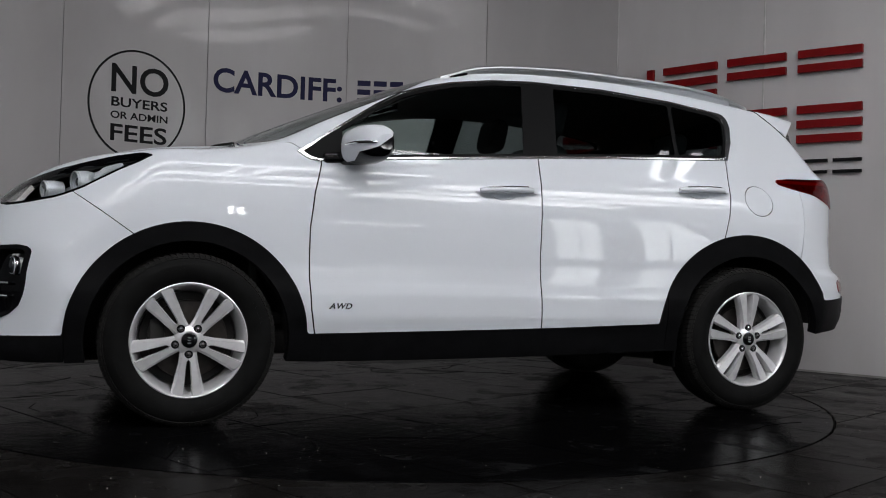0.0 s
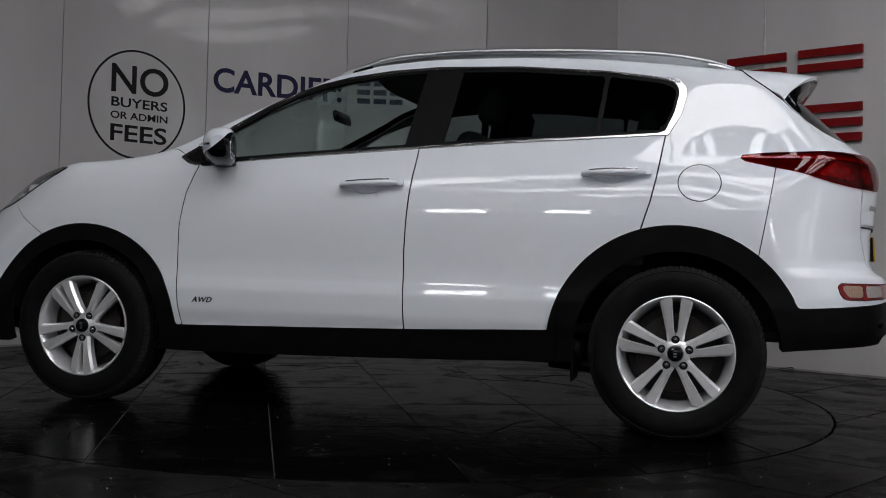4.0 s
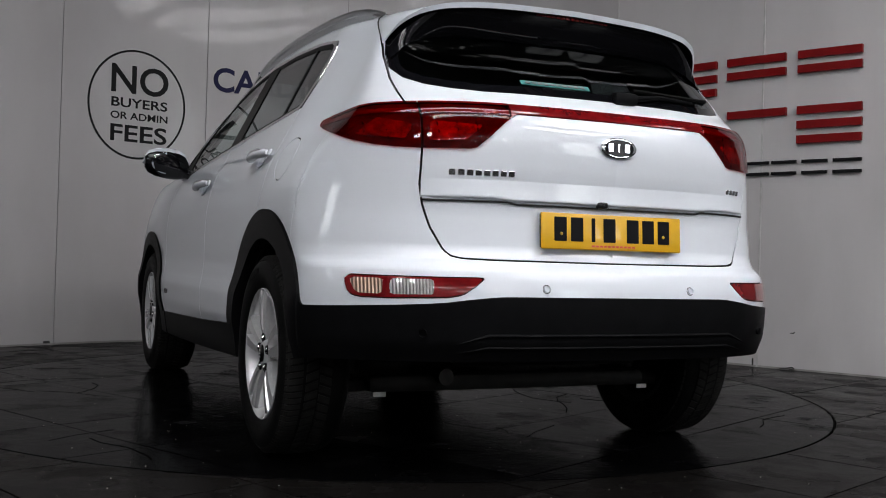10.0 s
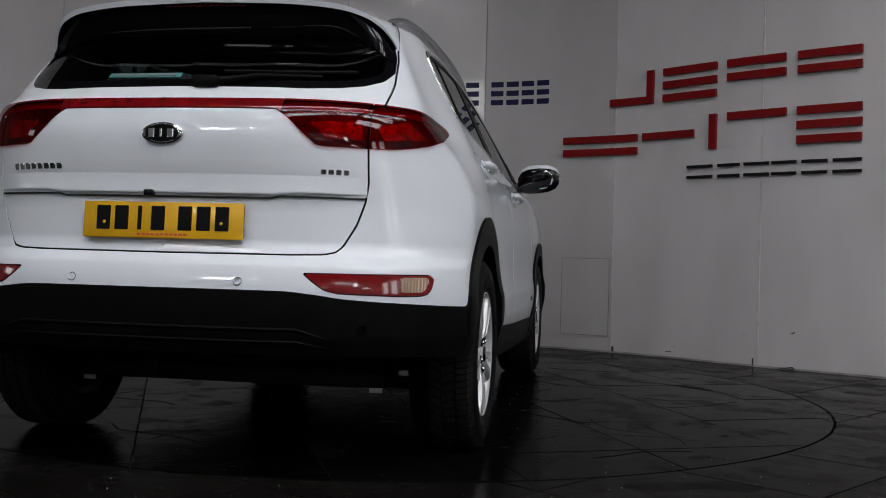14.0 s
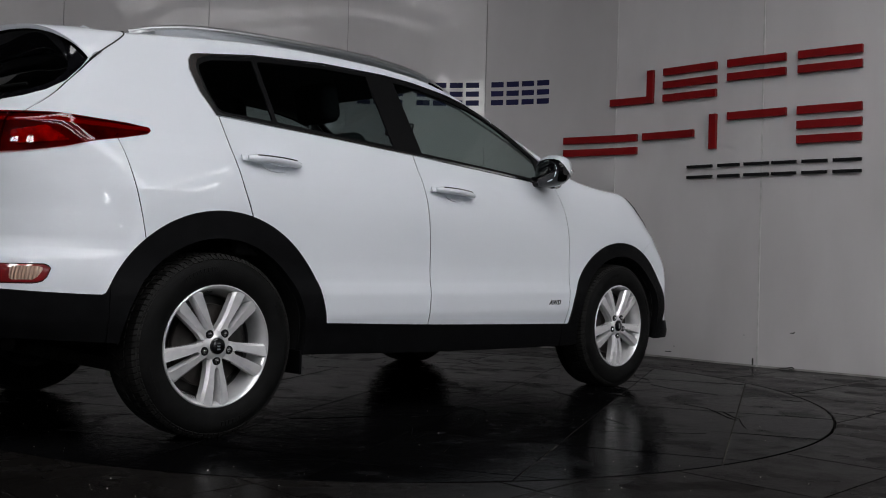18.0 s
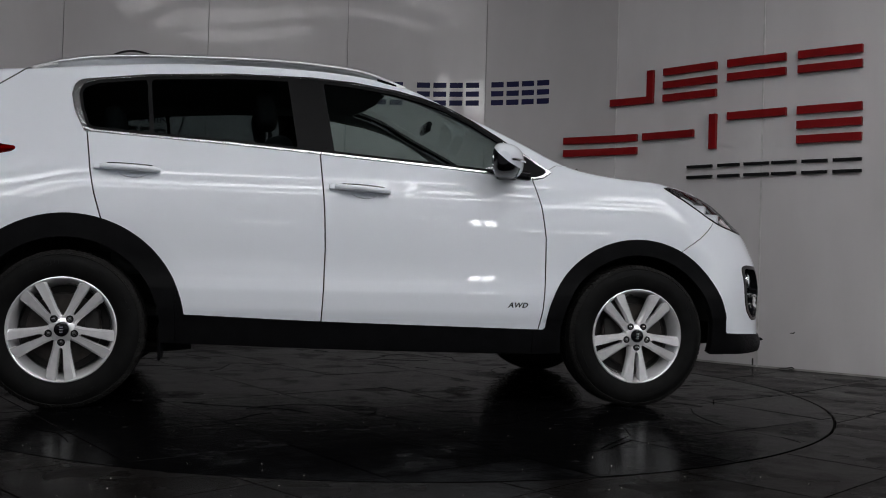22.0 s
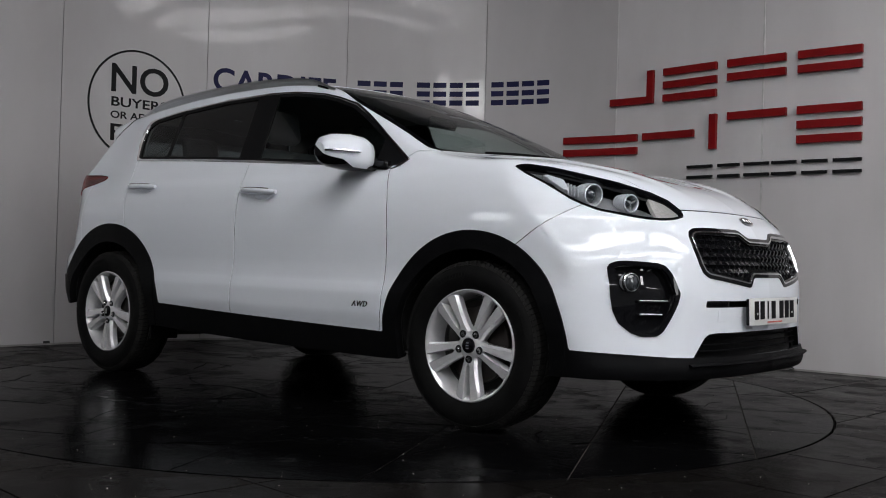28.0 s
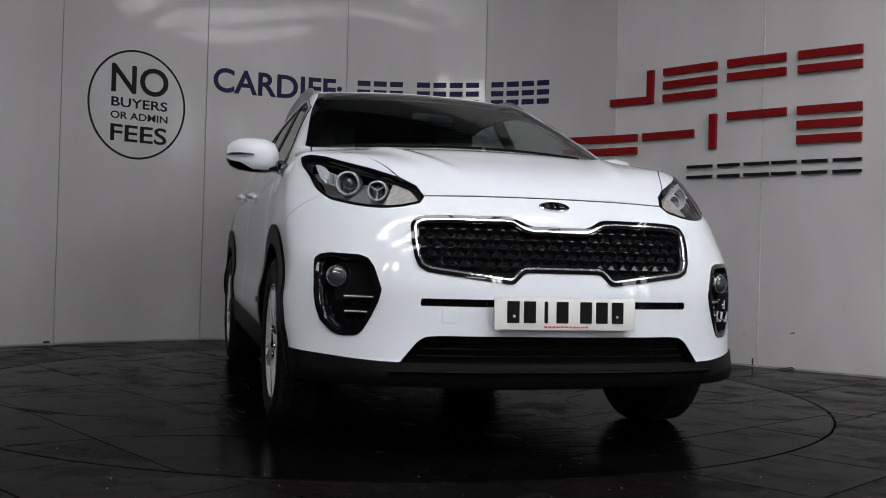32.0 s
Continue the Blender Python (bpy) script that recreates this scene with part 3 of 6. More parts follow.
def build_wheel(car, x, k, turn):
    """Outer face at -y in the wheel's own space."""
    place = pose(x, 0.893 * k, 0.347) @ (pose(0, 0, 0, 0, 0, 180) if k > 0 else Matrix.Identity(4)) @ pose(0, 0, 0, 0, turn, 0)
    shapes = [lathe([(0.196, 0.082), (0.205, 0.040), (0.215, 0.008), (0.221, -0.003), (0.227, -0.007), (0.231, -0.005), (0.232, 0.004), (0.222, 0.014)], 72)]
    hubp = lathe([(0.030, 0.002), (0.034, -0.003), (0.048, 0.001), (0.058, 0.010), (0.061, 0.024), (0.060, 0.05)], 40)
    shapes.append(hubp)
    w = part("wheel", joined(*shapes), alloy, car, "silver alloy wheel with five twin spokes", 28)
    w.matrix_basis = place
    part("barrel", lathe([(0.1965, 0.080), (0.190, 0.12), (0.195, 0.19), (0.222, 0.205)], 72), rim_inside, w)
    arms = [part("spoke", spoke_shape(q), alloy, w, "", 28) for q in (1, -1)]
    for i in range(1, 5):
        for a in arms:
            b = new("spoke", a.data)
            b.parent, b.matrix_basis = w, pose(0, 0, 0, 0, 72 * i, 0)
    part("tyre", lathe([(0.224, 0.006), (0.235, -0.004), (0.260, -0.014), (0.290, -0.018), (0.315, -0.013), (0.335, 0.002), (0.344, 0.018), (0.346, 0.040), (0.346, 0.17), (0.343, 0.190), (0.33, 0.208), (0.30, 0.222), (0.26, 0.216), (0.222, 0.200)], 96),
         rubber, w, "black all-season tyre")
    # tread lugs
    v, f = [], []
    lugs = 66
    for i in range(lugs):
        for y0, y1, skew, r0 in ((-0.001, 0.050, 0.5, 0.3405), (0.058, 0.098, 0.45, 0.3455), (0.104, 0.144, -0.45, 0.3455), (0.152, 0.205, -0.5, 0.3405)):
            b = len(v)
            for rr in (r0 - 0.006, r0 + 0.0055):
                for yy in (y0, y1):
                    for da in (-0.36, 0.36):
                        a = 2 * math.pi * (i + da + skew * (yy - y0) / (y1 - y0)) / lugs
                        drop = 0.010 if (yy < 0.01 or yy > 0.195) else 0
                        v.append(((rr - drop) * math.cos(a), yy, (rr - drop) * math.sin(a)))
            f += [(b + 4, b + 6, b + 7, b + 5), (b, b + 4, b + 5, b + 1), (b + 2, b + 3, b + 7, b + 6), (b, b + 2, b + 6, b + 4), (b + 1, b + 5, b + 7, b + 3)]
    # shoulder blocks that wrap onto the outer sidewall
    for i in range(96):
        b = len(v)
        for da in (-0.36, 0.36):
            for rr, yy, ks in ((0.324, -0.0040, 0.0), (0.328, -0.0075, 0.0), (0.3455, 0.010, 0.25), (0.3485, 0.048, 0.5), (0.338, 0.048, 0.5)):
                a = 2 * math.pi * (i + da + ks) / 96
                v.append((rr * math.cos(a), yy, rr * math.sin(a)))
        f += [(b + q, b + q + 1, b + q + 6, b + q + 5) for q in range(4)] + [(b + 4, b + 3, b + 2, b + 1, b), (b + 5, b + 6, b + 7, b + 8, b + 9)]
    tr = part("tread", (v, f), tread_rubber, w, "siped tread blocks", 20)
    tr["kind"] = "stuff"
    # raised ring and plain bars of sidewall lettering
    bars = []
    for a0, cnt in ((60, 9), (240, 9), (150, 6), (330, 6)):
        for i in range(cnt):
            bars.append(moved(rbox(0.012, 0.002, 0.016 if cnt == 9 else 0.008, 0, 1, (0, -0.0185, 0.292)), pose(0, 0, 0, 0, a0 + i * 3.2, 0)))
    part("sidewall_mark", joined(*bars), rubber, w)["kind"] = "stuff"
    part("brake_disc", lathe([(0.05, 0.060), (0.155, 0.060), (0.158, 0.064), (0.158, 0.085), (0.05, 0.085)], 48), brake_iron, w, "worn steel brake disc")
    part("hub_back", lathe([(0.001, 0.09), (0.19, 0.095), (0.19, 0.12)], 32), under_iron, w)
    cap = part("centre_cap", lathe([(0.0005, -0.0105), (0.024, -0.009), (0.030, -0.006), (0.031, 0.004)], 32), gloss_black, w, "black centre cap")
    for sx in (-0.011, 0.0, 0.011):
        part("emblem_bar", moved(rbox(0.0045, 0.0015, 0.013, 0, 1), pose(sx, -0.0108, 0)), satin_alu, cap)
    for i in range(5):
        a = radians(72 * i)
        n = part("wheel_nut", moved(lathe([(0.0005, -0.010), (0.006, -0.0095), (0.0085, -0.006), (0.0095, 0.003)], 12), pose(0.056 * math.cos(a), 0.0035, -0.056 * math.sin(a))), chrome, w)
        # raised black ring paints in the dark of the nut's pocket
        part("recess", moved(lathe([(0.0095, -0.003), (0.0145, -0.0045), (0.0165, -0.002), (0.017, 0.006)], 16), pose(0.056 * math.cos(a), 0.0025, -0.056 * math.sin(a))), plate_black, n)
    cal = part("brake_caliper", joined(rbox(0.06, 0.05, 0.11, 0.01, 2, (-0.12 if x > 0 else 0.12, 0.075, 0.03))), under_iron, w)
    cal.matrix_basis = pose(0, 0, 0, 0, -turn, 0)
    return w


def build_mirror(car, k):
    base, n = side_at(0.74, 1.12)
    outer = []
    # housing: rounded body lofted outwards
    secs = [(0.822, 0.040, 0.042, 1.146), (0.842, 0.072, 0.066, 1.158), (0.88, 0.092, 0.078, 1.164), (0.94, 0.098, 0.080, 1.168), (1.00, 0.090, 0.073, 1.170), (1.040, 0.068, 0.056, 1.170), (1.058, 0.036, 0.030, 1.170)]

    def loft(lo, hi, grow=0.0, fore=0.0):
        v, f, m = [], [], 18
        for y, rx, rz, z in secs:
            for i in range(m):
                a0 = lo + (26 if grow and y > 0.98 else 0)
                a = math.radians(a0 + (hi - a0) * i / (m - 1))
                c, s = math.cos(a), math.sin(a)
                px = math.copysign(abs(c) ** 0.75, c) * (rx + grow)
                px = px * (1.0 if c > 0 else 0.55)
                v.append((0.648 - (y - 0.85) * 0.32 + px + fore, y + grow * 0.3, z + math.copysign(abs(s) ** 0.8, s) * (rz + grow)))
        k0 = len(secs)
        for i in range(k0 - 1):
            for j in range(m - 1):
                a, b = i * m + j, (i + 1) * m + j
                f.append((a, b, b + 1, a + 1))
        f.append(tuple(range((k0 - 1) * m, k0 * m)))
        f.append(tuple(reversed(range(m))))
        return v, f
    body = part("door_mirror", sided(loft(0, 360), k), gloss_black, car, "white door mirror with a black underside and a clear indicator strip", 50)
    part("cap", sided(loft(-52, 140, 0.004), k), white_paint, body, "white painted mirror cap", 50)
    pts = [(0.648 - (y - 0.85) * 0.32 + rx * 1.02 + 0.010, y, z - 0.004 + 0.012 * (y - 0.9)) for y, rx, rz, z in secs[3:]]
    part("indicator", sided(tube(pts, [0.005, 0.008, 0.008, 0.006], 8, 0.9), k), chrome, body, "clear and chrome indicator strip")
    oval = lambda a, b, d: ([(q[1], q[0] * a, q[2] * b) for q in lathe([(0.001, -d), (0.94, -d), (1.0, -d * 0.4), (1.0, d)], 36)[0]], lathe([(0.001, -d), (0.94, -d), (1.0, -d * 0.4), (1.0, d)], 36)[1])
    gl = oval(0.078, 0.056, 0.002)
    part("mirror_glass", sided(moved(gl, pose(0.572, 0.953, 1.166, 0, -3, 17)), k), mirror_glass, body, "mirror glass")
    part("glass_rim", sided(moved(oval(0.086, 0.064, 0.005), pose(0.580, 0.951, 1.166, 0, -3, 17)), k), gloss_black, body)
    part("mirror_arm", sided(joined(moved(rbox(0.10, 0.13, 0.030, 0.012, 3), pose(0.665, 0.855, 1.112, 12, 0, 8)), moved(rbox(0.16, 0.05, 0.045, 0.012, 3), pose(0.715, 0.812, 1.120, 0, 5, 0))), k), gloss_black, body, "gloss black mirror foot")


def build_rails(car):
    z = curve((-1.52, 1.556), (-1.462, 1.572), (-1.28, 1.606), (-1.213, 1.613), (-0.834, 1.634), (-0.45, 1.642), (-0.138, 1.629), (0.019, 1.607), (0.124, 1.574), (0.20, 1.552), (0.27, 1.538))
    y = curve((-1.55, 0.545), (-1.0, 0.572), (0.0, 0.578), (0.3, 0.598))
    for k in (1, -1):
        xs = np.linspace(-1.55, 0.20, 40)
        r = [0.003 + 0.0075 * min(1, (i + 0.5) / 4, (39.5 - i) / 4) for i in range(40)]
        rail = part("roof_rail", sided(tube([(x, float(y(x)), float(z(x)) - 0.003) for x in xs], r, 10, 1.1), k), satin_alu, car, "satin silver roof rail")
        v = []
        for x in xs:
            up = Vector((x, float(y(x)), float(z(x)) - 0.004))
            low = on_skin(x, up.y + 0.004, up.z - 0.01, -0.004)
            v += [(x, up.y + 0.006, up.z), (x, low.y + 0.006, min(low.z, up.z - 0.002)), (x, up.y - 0.008, up.z), (x, low.y - 0.010, min(low.z, up.z - 0.002))]
        f = [q for i in range(39) for q in ((4 * i, 4 * i + 1, 4 * i + 5, 4 * i + 4), (4 * i + 2, 4 * i + 6, 4 * i + 7, 4 * i + 3))]
        part("rail_base", sided((v, f), k), satin_alu, rail)
        for x0, x1 in ((-1.54, -1.44), (0.06, 0.19)):
            part("foot", sided(tube([(x, float(y(x)), float(z(x)) - 0.016) for x in np.linspace(x0, x1, 6)], [0.007, 0.010, 0.012, 0.012, 0.010, 0.007], 8, 1.0), k), gloss_black if x0 > 0 else satin_alu, rail)


def on_skin(x, y, z, lift=0.0):
    """The skin met from inside the roof towards (x, y, z)."""
    o = np.array([[x, 0.0, 1.15]])
    d = np.array([[0.0, y, z - 1.15]])
    p = cast(body_field, o, d / np.linalg.norm(d), 1.4)
    return Vector(p[0]) + Vector(gradient(body_field, p)[0]) * lift


def build_spoiler(car):
    end = (0.634, 1.398)
    sx, sy, sz = curve((0, -1.585), (0.5, -1.583), (0.78, -1.572), (0.86, -1.588), (0.93, -1.645), (1, -1.745)), curve((0, 0), (0.78, 0.555), (0.86, 0.592), (0.93, 0.624), (1, end[0])), curve((0, 1.60), (0.78, 1.56), (0.86, 1.528), (0.93, 1.482), (1, end[1]))
    ex, ey, ez = curve((0, -1.925), (0.35, -1.918), (0.62, -1.892), (0.78, -1.850), (0.88, -1.806), (0.95, -1.768), (1, -1.748)), curve((0, 0), (0.35, 0.26), (0.62, 0.450), (0.78, 0.542), (0.88, 0.588), (0.95, 0.616), (1, end[0])), curve((0, 1.541), (0.35, 1.535), (0.62, 1.520), (0.78, 1.496), (0.88, 1.464), (0.95, 1.428), (1, end[1]))
    ly, lz = curve((0, 0), (0.78, 0.520), (0.95, 0.600), (1, 0.626)), curve((0, 1.430), (0.6, 1.426), (0.85, 1.395), (1, 1.335))
    v, f, m = [], [], 9
    ss = [q for q in np.concatenate([-np.linspace(1, 0, 33), np.linspace(0, 1, 33)[1:]])]
    for q in ss:
        a, k = abs(q), 1 if q >= 0 else -1
        top = on_skin(float(sx(a)), float(sy(a)), float(sz(a)), 0.004 - 0.003 * a ** 8)
        e = Vector((float(ex(a)), float(ey(a)), float(ez(a)))).lerp(on_skin(-1.745, *end, 0.001), max(0, (a - 0.90) / 0.10) ** 2)
        l, n = skin_at(float(ly(a)), float(lz(a)), -1)
        l = l + n * 0.003
        thick = 0.002 + 0.015 * (1 - a ** 6)
        bulge = Vector((0, 0.006 * a ** 4, 0.008 * (1 - a ** 4)))
        seam = top - Vector((0, 0, 0.004))
        rows = [seam, top.lerp(e, 0.03), top.lerp(e, 0.5) + bulge, top.lerp(e, 0.93) + bulge * 0.3, e, e + Vector((0.006, -0.002 * a, -thick)), e + Vector((0.03, -0.012 * a, -thick * 1.1)), e.lerp(l, 0.55) + Vector((0.0, 0, -0.004)), l]
        v += [(p.x, p.y * k, p.z) for p in rows]
    for i in range(len(ss) - 1):
        for j in range(m - 1):
            a = i * m + j
            f.append((a, a + 1, a + m + 1, a + m))
    top = [q for q in f if (q[0] % m) < 5]
    low = [q for q in f if (q[0] % m) >= 5]
    sp = part("spoiler", (v, [tuple(reversed(q)) for q in top]), white_paint, car, "white roof spoiler with a black underside", 35)
    part("underside", (v, [tuple(reversed(q)) for q in low]), gloss_black, sp, "gloss black underside", 60)
    for k in (1, -1):
        pts = [tuple(on_skin(float(sx(a)), float(sy(a)), float(sz(a)), 0.0032 - 0.003 * a ** 8)) for a in np.linspace(0.0, 1.0, 40)]
        part("seam", sided(tube([(x + 0.003, y, z) for x, y, z in pts], 0.0028, 6), k), trim_grey, sp, "dark joint line")
    fv, ff = [], []
    for x, z, w in ((-1.520, 1.575, 0.012), (-1.500, 1.640, 0.007), (-1.470, 1.662, 0.005), (-1.440, 1.655, 0.006), (-1.380, 1.625, 0.012), (-1.300, 1.600, 0.006)):
        fv += [(x, -w, z), (x, w, z), (x, -w - 0.014, 1.565), (x, w + 0.014, 1.565)]
    for i in range(5):
        b, c = i * 4, i * 4 + 4
        ff += [(b, b + 1, c + 1, c), (b + 2, b, c, c + 2), (b + 1, b + 3, c + 3, c + 1)]
    part("roof_antenna", (fv, ff), white_paint, car, "small white fin antenna", 60)
    for i in range(15):
        part("brake_light", rbox(0.016, 0.016, 0.010, 0.002, 1, (-1.888, (i - 7) * 0.019, 1.5215)), red_bright, sp, "red high-level brake light cell")


def plate(name, m, car, face, label):
    base = part(name, moved(rbox(0.52, 0.006, 0.111, 0.004, 2), m), face, car, label)
    part("backing", moved(rbox(0.514, 0.014, 0.106, 0.004, 1), m @ pose(0, 0.010, 0)), gloss_black, base)
    xs, w = -0.193, 0.044
    for i in range(7):
        x = xs + i * 0.0595 + (0.028 if i > 3 else 0)
        part("plate_bar", moved(rbox(0.013 if i == 2 else w, 0.002, 0.074, 0.002, 1, (x, -0.0035, 0.006)), m), plate_black, base)
    part("dealer_strip", moved(joined(*[rbox(0.012, 0.001, 0.006, 0, 1, (-0.075 + 0.015 * i, -0.0032, -0.044)) for i in range(11)]), m), plate_red, base, "small red dealer strip of bars")
    for x in (-0.19, 0.19):
        part("fixing", moved(lathe([(0.0005, -0.008), (0.004, -0.007), (0.006, -0.003)], 12), m @ pose(x, 0, -0.008)), face, base)


def oval_badge(name, m, car, w, h):
    oval = lambda s, y0, y1: ([(p[0] * w * s, p[1], p[2] * h * s) for p in lathe([(1e-3, y0), (0.9, y0), (1.0, y0 + 0.003), (1.0, y1)], 40)[0]], lathe([(1e-3, y0), (0.9, y0), (1.0, y0 + 0.003), (1.0, y1)], 40)[1])
    b = part(name, moved(oval(1.0, -0.007, 0.010), m), chrome, car, "chrome oval emblem on black")
    part("field", moved(oval(0.86, -0.0085, 0.0), m), grille_black, b)
    for i, x in enumerate((-0.5, -0.05, 0.42)):
        part("emblem_bar", moved(rbox(w * (0.30 if i != 1 else 0.11), 0.003, h * 0.85, 0.001, 1, (x * w, -0.0095, 0)), m), chrome, b)


def build_fittings(car):
    plate("number_plate", facing((2.256, 0, 0.5175), (1, 0, 0.03)), car, plate_white, "white front number plate with black bars")
    plate("number_plate", facing((-2.164, 0, 0.791), (-1, 0, 0.06)), car, plate_yellow, "yellow rear number plate with black bars")
    p, n = skin_at(0, 0.890)
    oval_badge("front_emblem", facing(p, n), car, 0.058, 0.026)
    p, n = skin_at(0, 1.055, -1)
    oval_badge("rear_emblem", facing(p, n), car, 0.066, 0.033)
    for y0, y1, z, cnt, h in ((0.545, 0.345, 0.955, 8, 0.019), (-0.48, -0.565, 0.948, 4, 0.016)):
        script = new("tailgate_script")
        script.parent = car
        for i in range(cnt):
            y = y0 + (y1 - y0) * (i + 0.5) / cnt
            p, n = skin_at(abs(y), z, -1)
            p.y, n.y = y, math.copysign(n.y, y)
            part("script_bar", moved(rbox(abs(y1 - y0) / cnt * 0.8, 0.005, h, 0.002, 1), facing(p, n)), chrome, script, "chrome bar")
    for k in (1, -1):
        p, n = side_at(0.722, 0.488)
        n.y *= k
        p.y *= k
        word = text_shape("AWD", 0.034, 0.004, 1.12, 0.0008)
        word = [(q[0] * 1.08 + 0.32 * q[2], q[1], q[2]) for q in word[0]], word[1]
        part("side_badge", moved(word, facing(p + n * 0.001, n)), badge_grey, car, "small dark silver AWD badge")
        for y, z in ((0.265, 0.613),):
            p, n = skin_at(y, z, -1)
            p.y, n.y = p.y * k, n.y * k
            s = part("parking_sensor", moved(disc(0.010, 24, -0.0003, 0.006), facing(p, n)), white_paint, car)
            part("sensor_rim", moved(ring(0.0125, 0.0012, 24), facing(p, n)), trim_grey, s)
        p, n = skin_at(0.62, 0.48, -1)
        p.y, n.y = p.y * k, n.y * k
        part("parking_sensor", moved(disc(0.012, 24, -0.008, 0.01), facing(p, n)), black_plastic, car)
    # creases of the rear valance
    for z0, dip, rad in ((0.474, 0.30, 0.009), (0.438, 0.20, 0.008)):
        pts, rr = [], []
        for y in np.linspace(-0.55, 0.55, 31):
            p, n = skin_at(abs(y), z0 - max(0, abs(y) - 0.44) * dip, -1)
            n.y = math.copysign(n.y, y)
            q = Vector((p.x, y, p.z)) + n * 0.004
            pts.append(tuple(q))
            rr.append(rad * min(1, (0.56 - abs(y)) / 0.12) + 0.0005)
        part("valance_crease", tube(pts, rr, 8, 0.6), black_plastic, car)
    # sharp lip across the tailgate over the number plate
    v, f, ys = [], [], np.linspace(-0.612, 0.612, 61)
    for y in ys:
        a = abs(y)
        fade = 0.05 + 0.95 * min(1, max(0, (0.618 - a) / 0.10))
        mid = 0.006 * max(0, min(1, (0.40 - a) / 0.05))
        zl = 0.882 - mid
        up, _ = skin_at(a, 0.935, -1)
        lo, _ = skin_at(a, zl - 0.010, -1)
        ed, _ = skin_at(a, zl, -1)
        v += [(up.x - 0.0005, y, 0.935), (ed.x - 0.009 * fade, y, zl + 0.008), (ed.x - 0.010 * fade, y, zl + 0.003), (ed.x - 0.008 * fade, y, zl), (lo.x + 0.002, y, zl - 0.004)]
    for i in range(len(ys) - 1):
        for j in range(4):
            a = i * 5 + j
            f.append((a, a + 1, a + 6, a + 5))
    part("tailgate_lip", (v, [tuple(reversed(q)) for q in f]), white_paint, car, "white tailgate lip over the plate recess", 50)
    # dark tube laid along the skin as the lip's painted-in shadow
    part("lip_shadow_line", tube([(skin_at(abs(y), 0.872, -1)[0].x - 0.002, y, 0.8715 - (0.006 if abs(y) < 0.36 else 0)) for y in np.linspace(-0.606, 0.606, 41)], 0.0035, 6, 1.0), trim_grey, car)
    # rear wiper, camera, tow cover, wipers
    piv = Vector((-2.075, -0.03, 1.215))
    arm = part("rear_wiper", joined(tube([(-2.080, -0.10, 1.232), (-2.05, -0.25, 1.255), (-1.985, -0.44, 1.262)], [0.012, 0.008, 0.005], 8), rbox(0.035, 0.09, 0.04, 0.012, 2, (-2.082, -0.09, 1.232))), black_plastic, car, "black rear wiper")
    part("blade", tube([(-2.056, -0.14, 1.268), (-1.99, -0.42, 1.275), (-1.93, -0.54, 1.285)], 0.006, 6), rubber, arm)
    part("reversing_camera", moved(rbox(0.03, 0.03, 0.022, 0.006, 2), pose(-2.166, 0.045, 0.874)), gloss_black, car)
    p, n = skin_at(0.40, 0.505)
    p.y, n.y = -p.y, -n.y
    part("tow_cover", moved(rbox(0.052, 0.004, 0.050, 0.001, 1), facing(p - n * 0.0008, n)), white_paint, car)
    for y0, y1 in ((-0.54, 0.02), (0.04, 0.52)):
        pts = [(1.205 - 0.13 * (y / 0.7) ** 2, y, float(top_x(1.205 - 0.13 * (y / 0.7) ** 2 + bow(1.2) * (y / 0.7) ** 2) - crown(1.2) * y * y) + 0.004) for y in np.linspace(y0, y1, 9)]
        part("wiper", tube(pts, 0.006, 6), rubber, car, "black windscreen wiper")
    # window sticker inside the rear glass
    p, n = skin_at(0.14, 1.262, -1)
    st = part("window_sticker", moved(rbox(0.25, 0.002, 0.022, 0, 1), facing(p, n)), teal_sticker, car, "pale teal dealer strip in the rear window")
    part("strip_bar", joined(*[moved(rbox(0.016, 0.002, 0.012, 0, 1, (-0.10 + i * 0.022, -0.002, 0)), facing(p, n)) for i in range(10)]), lining, st)


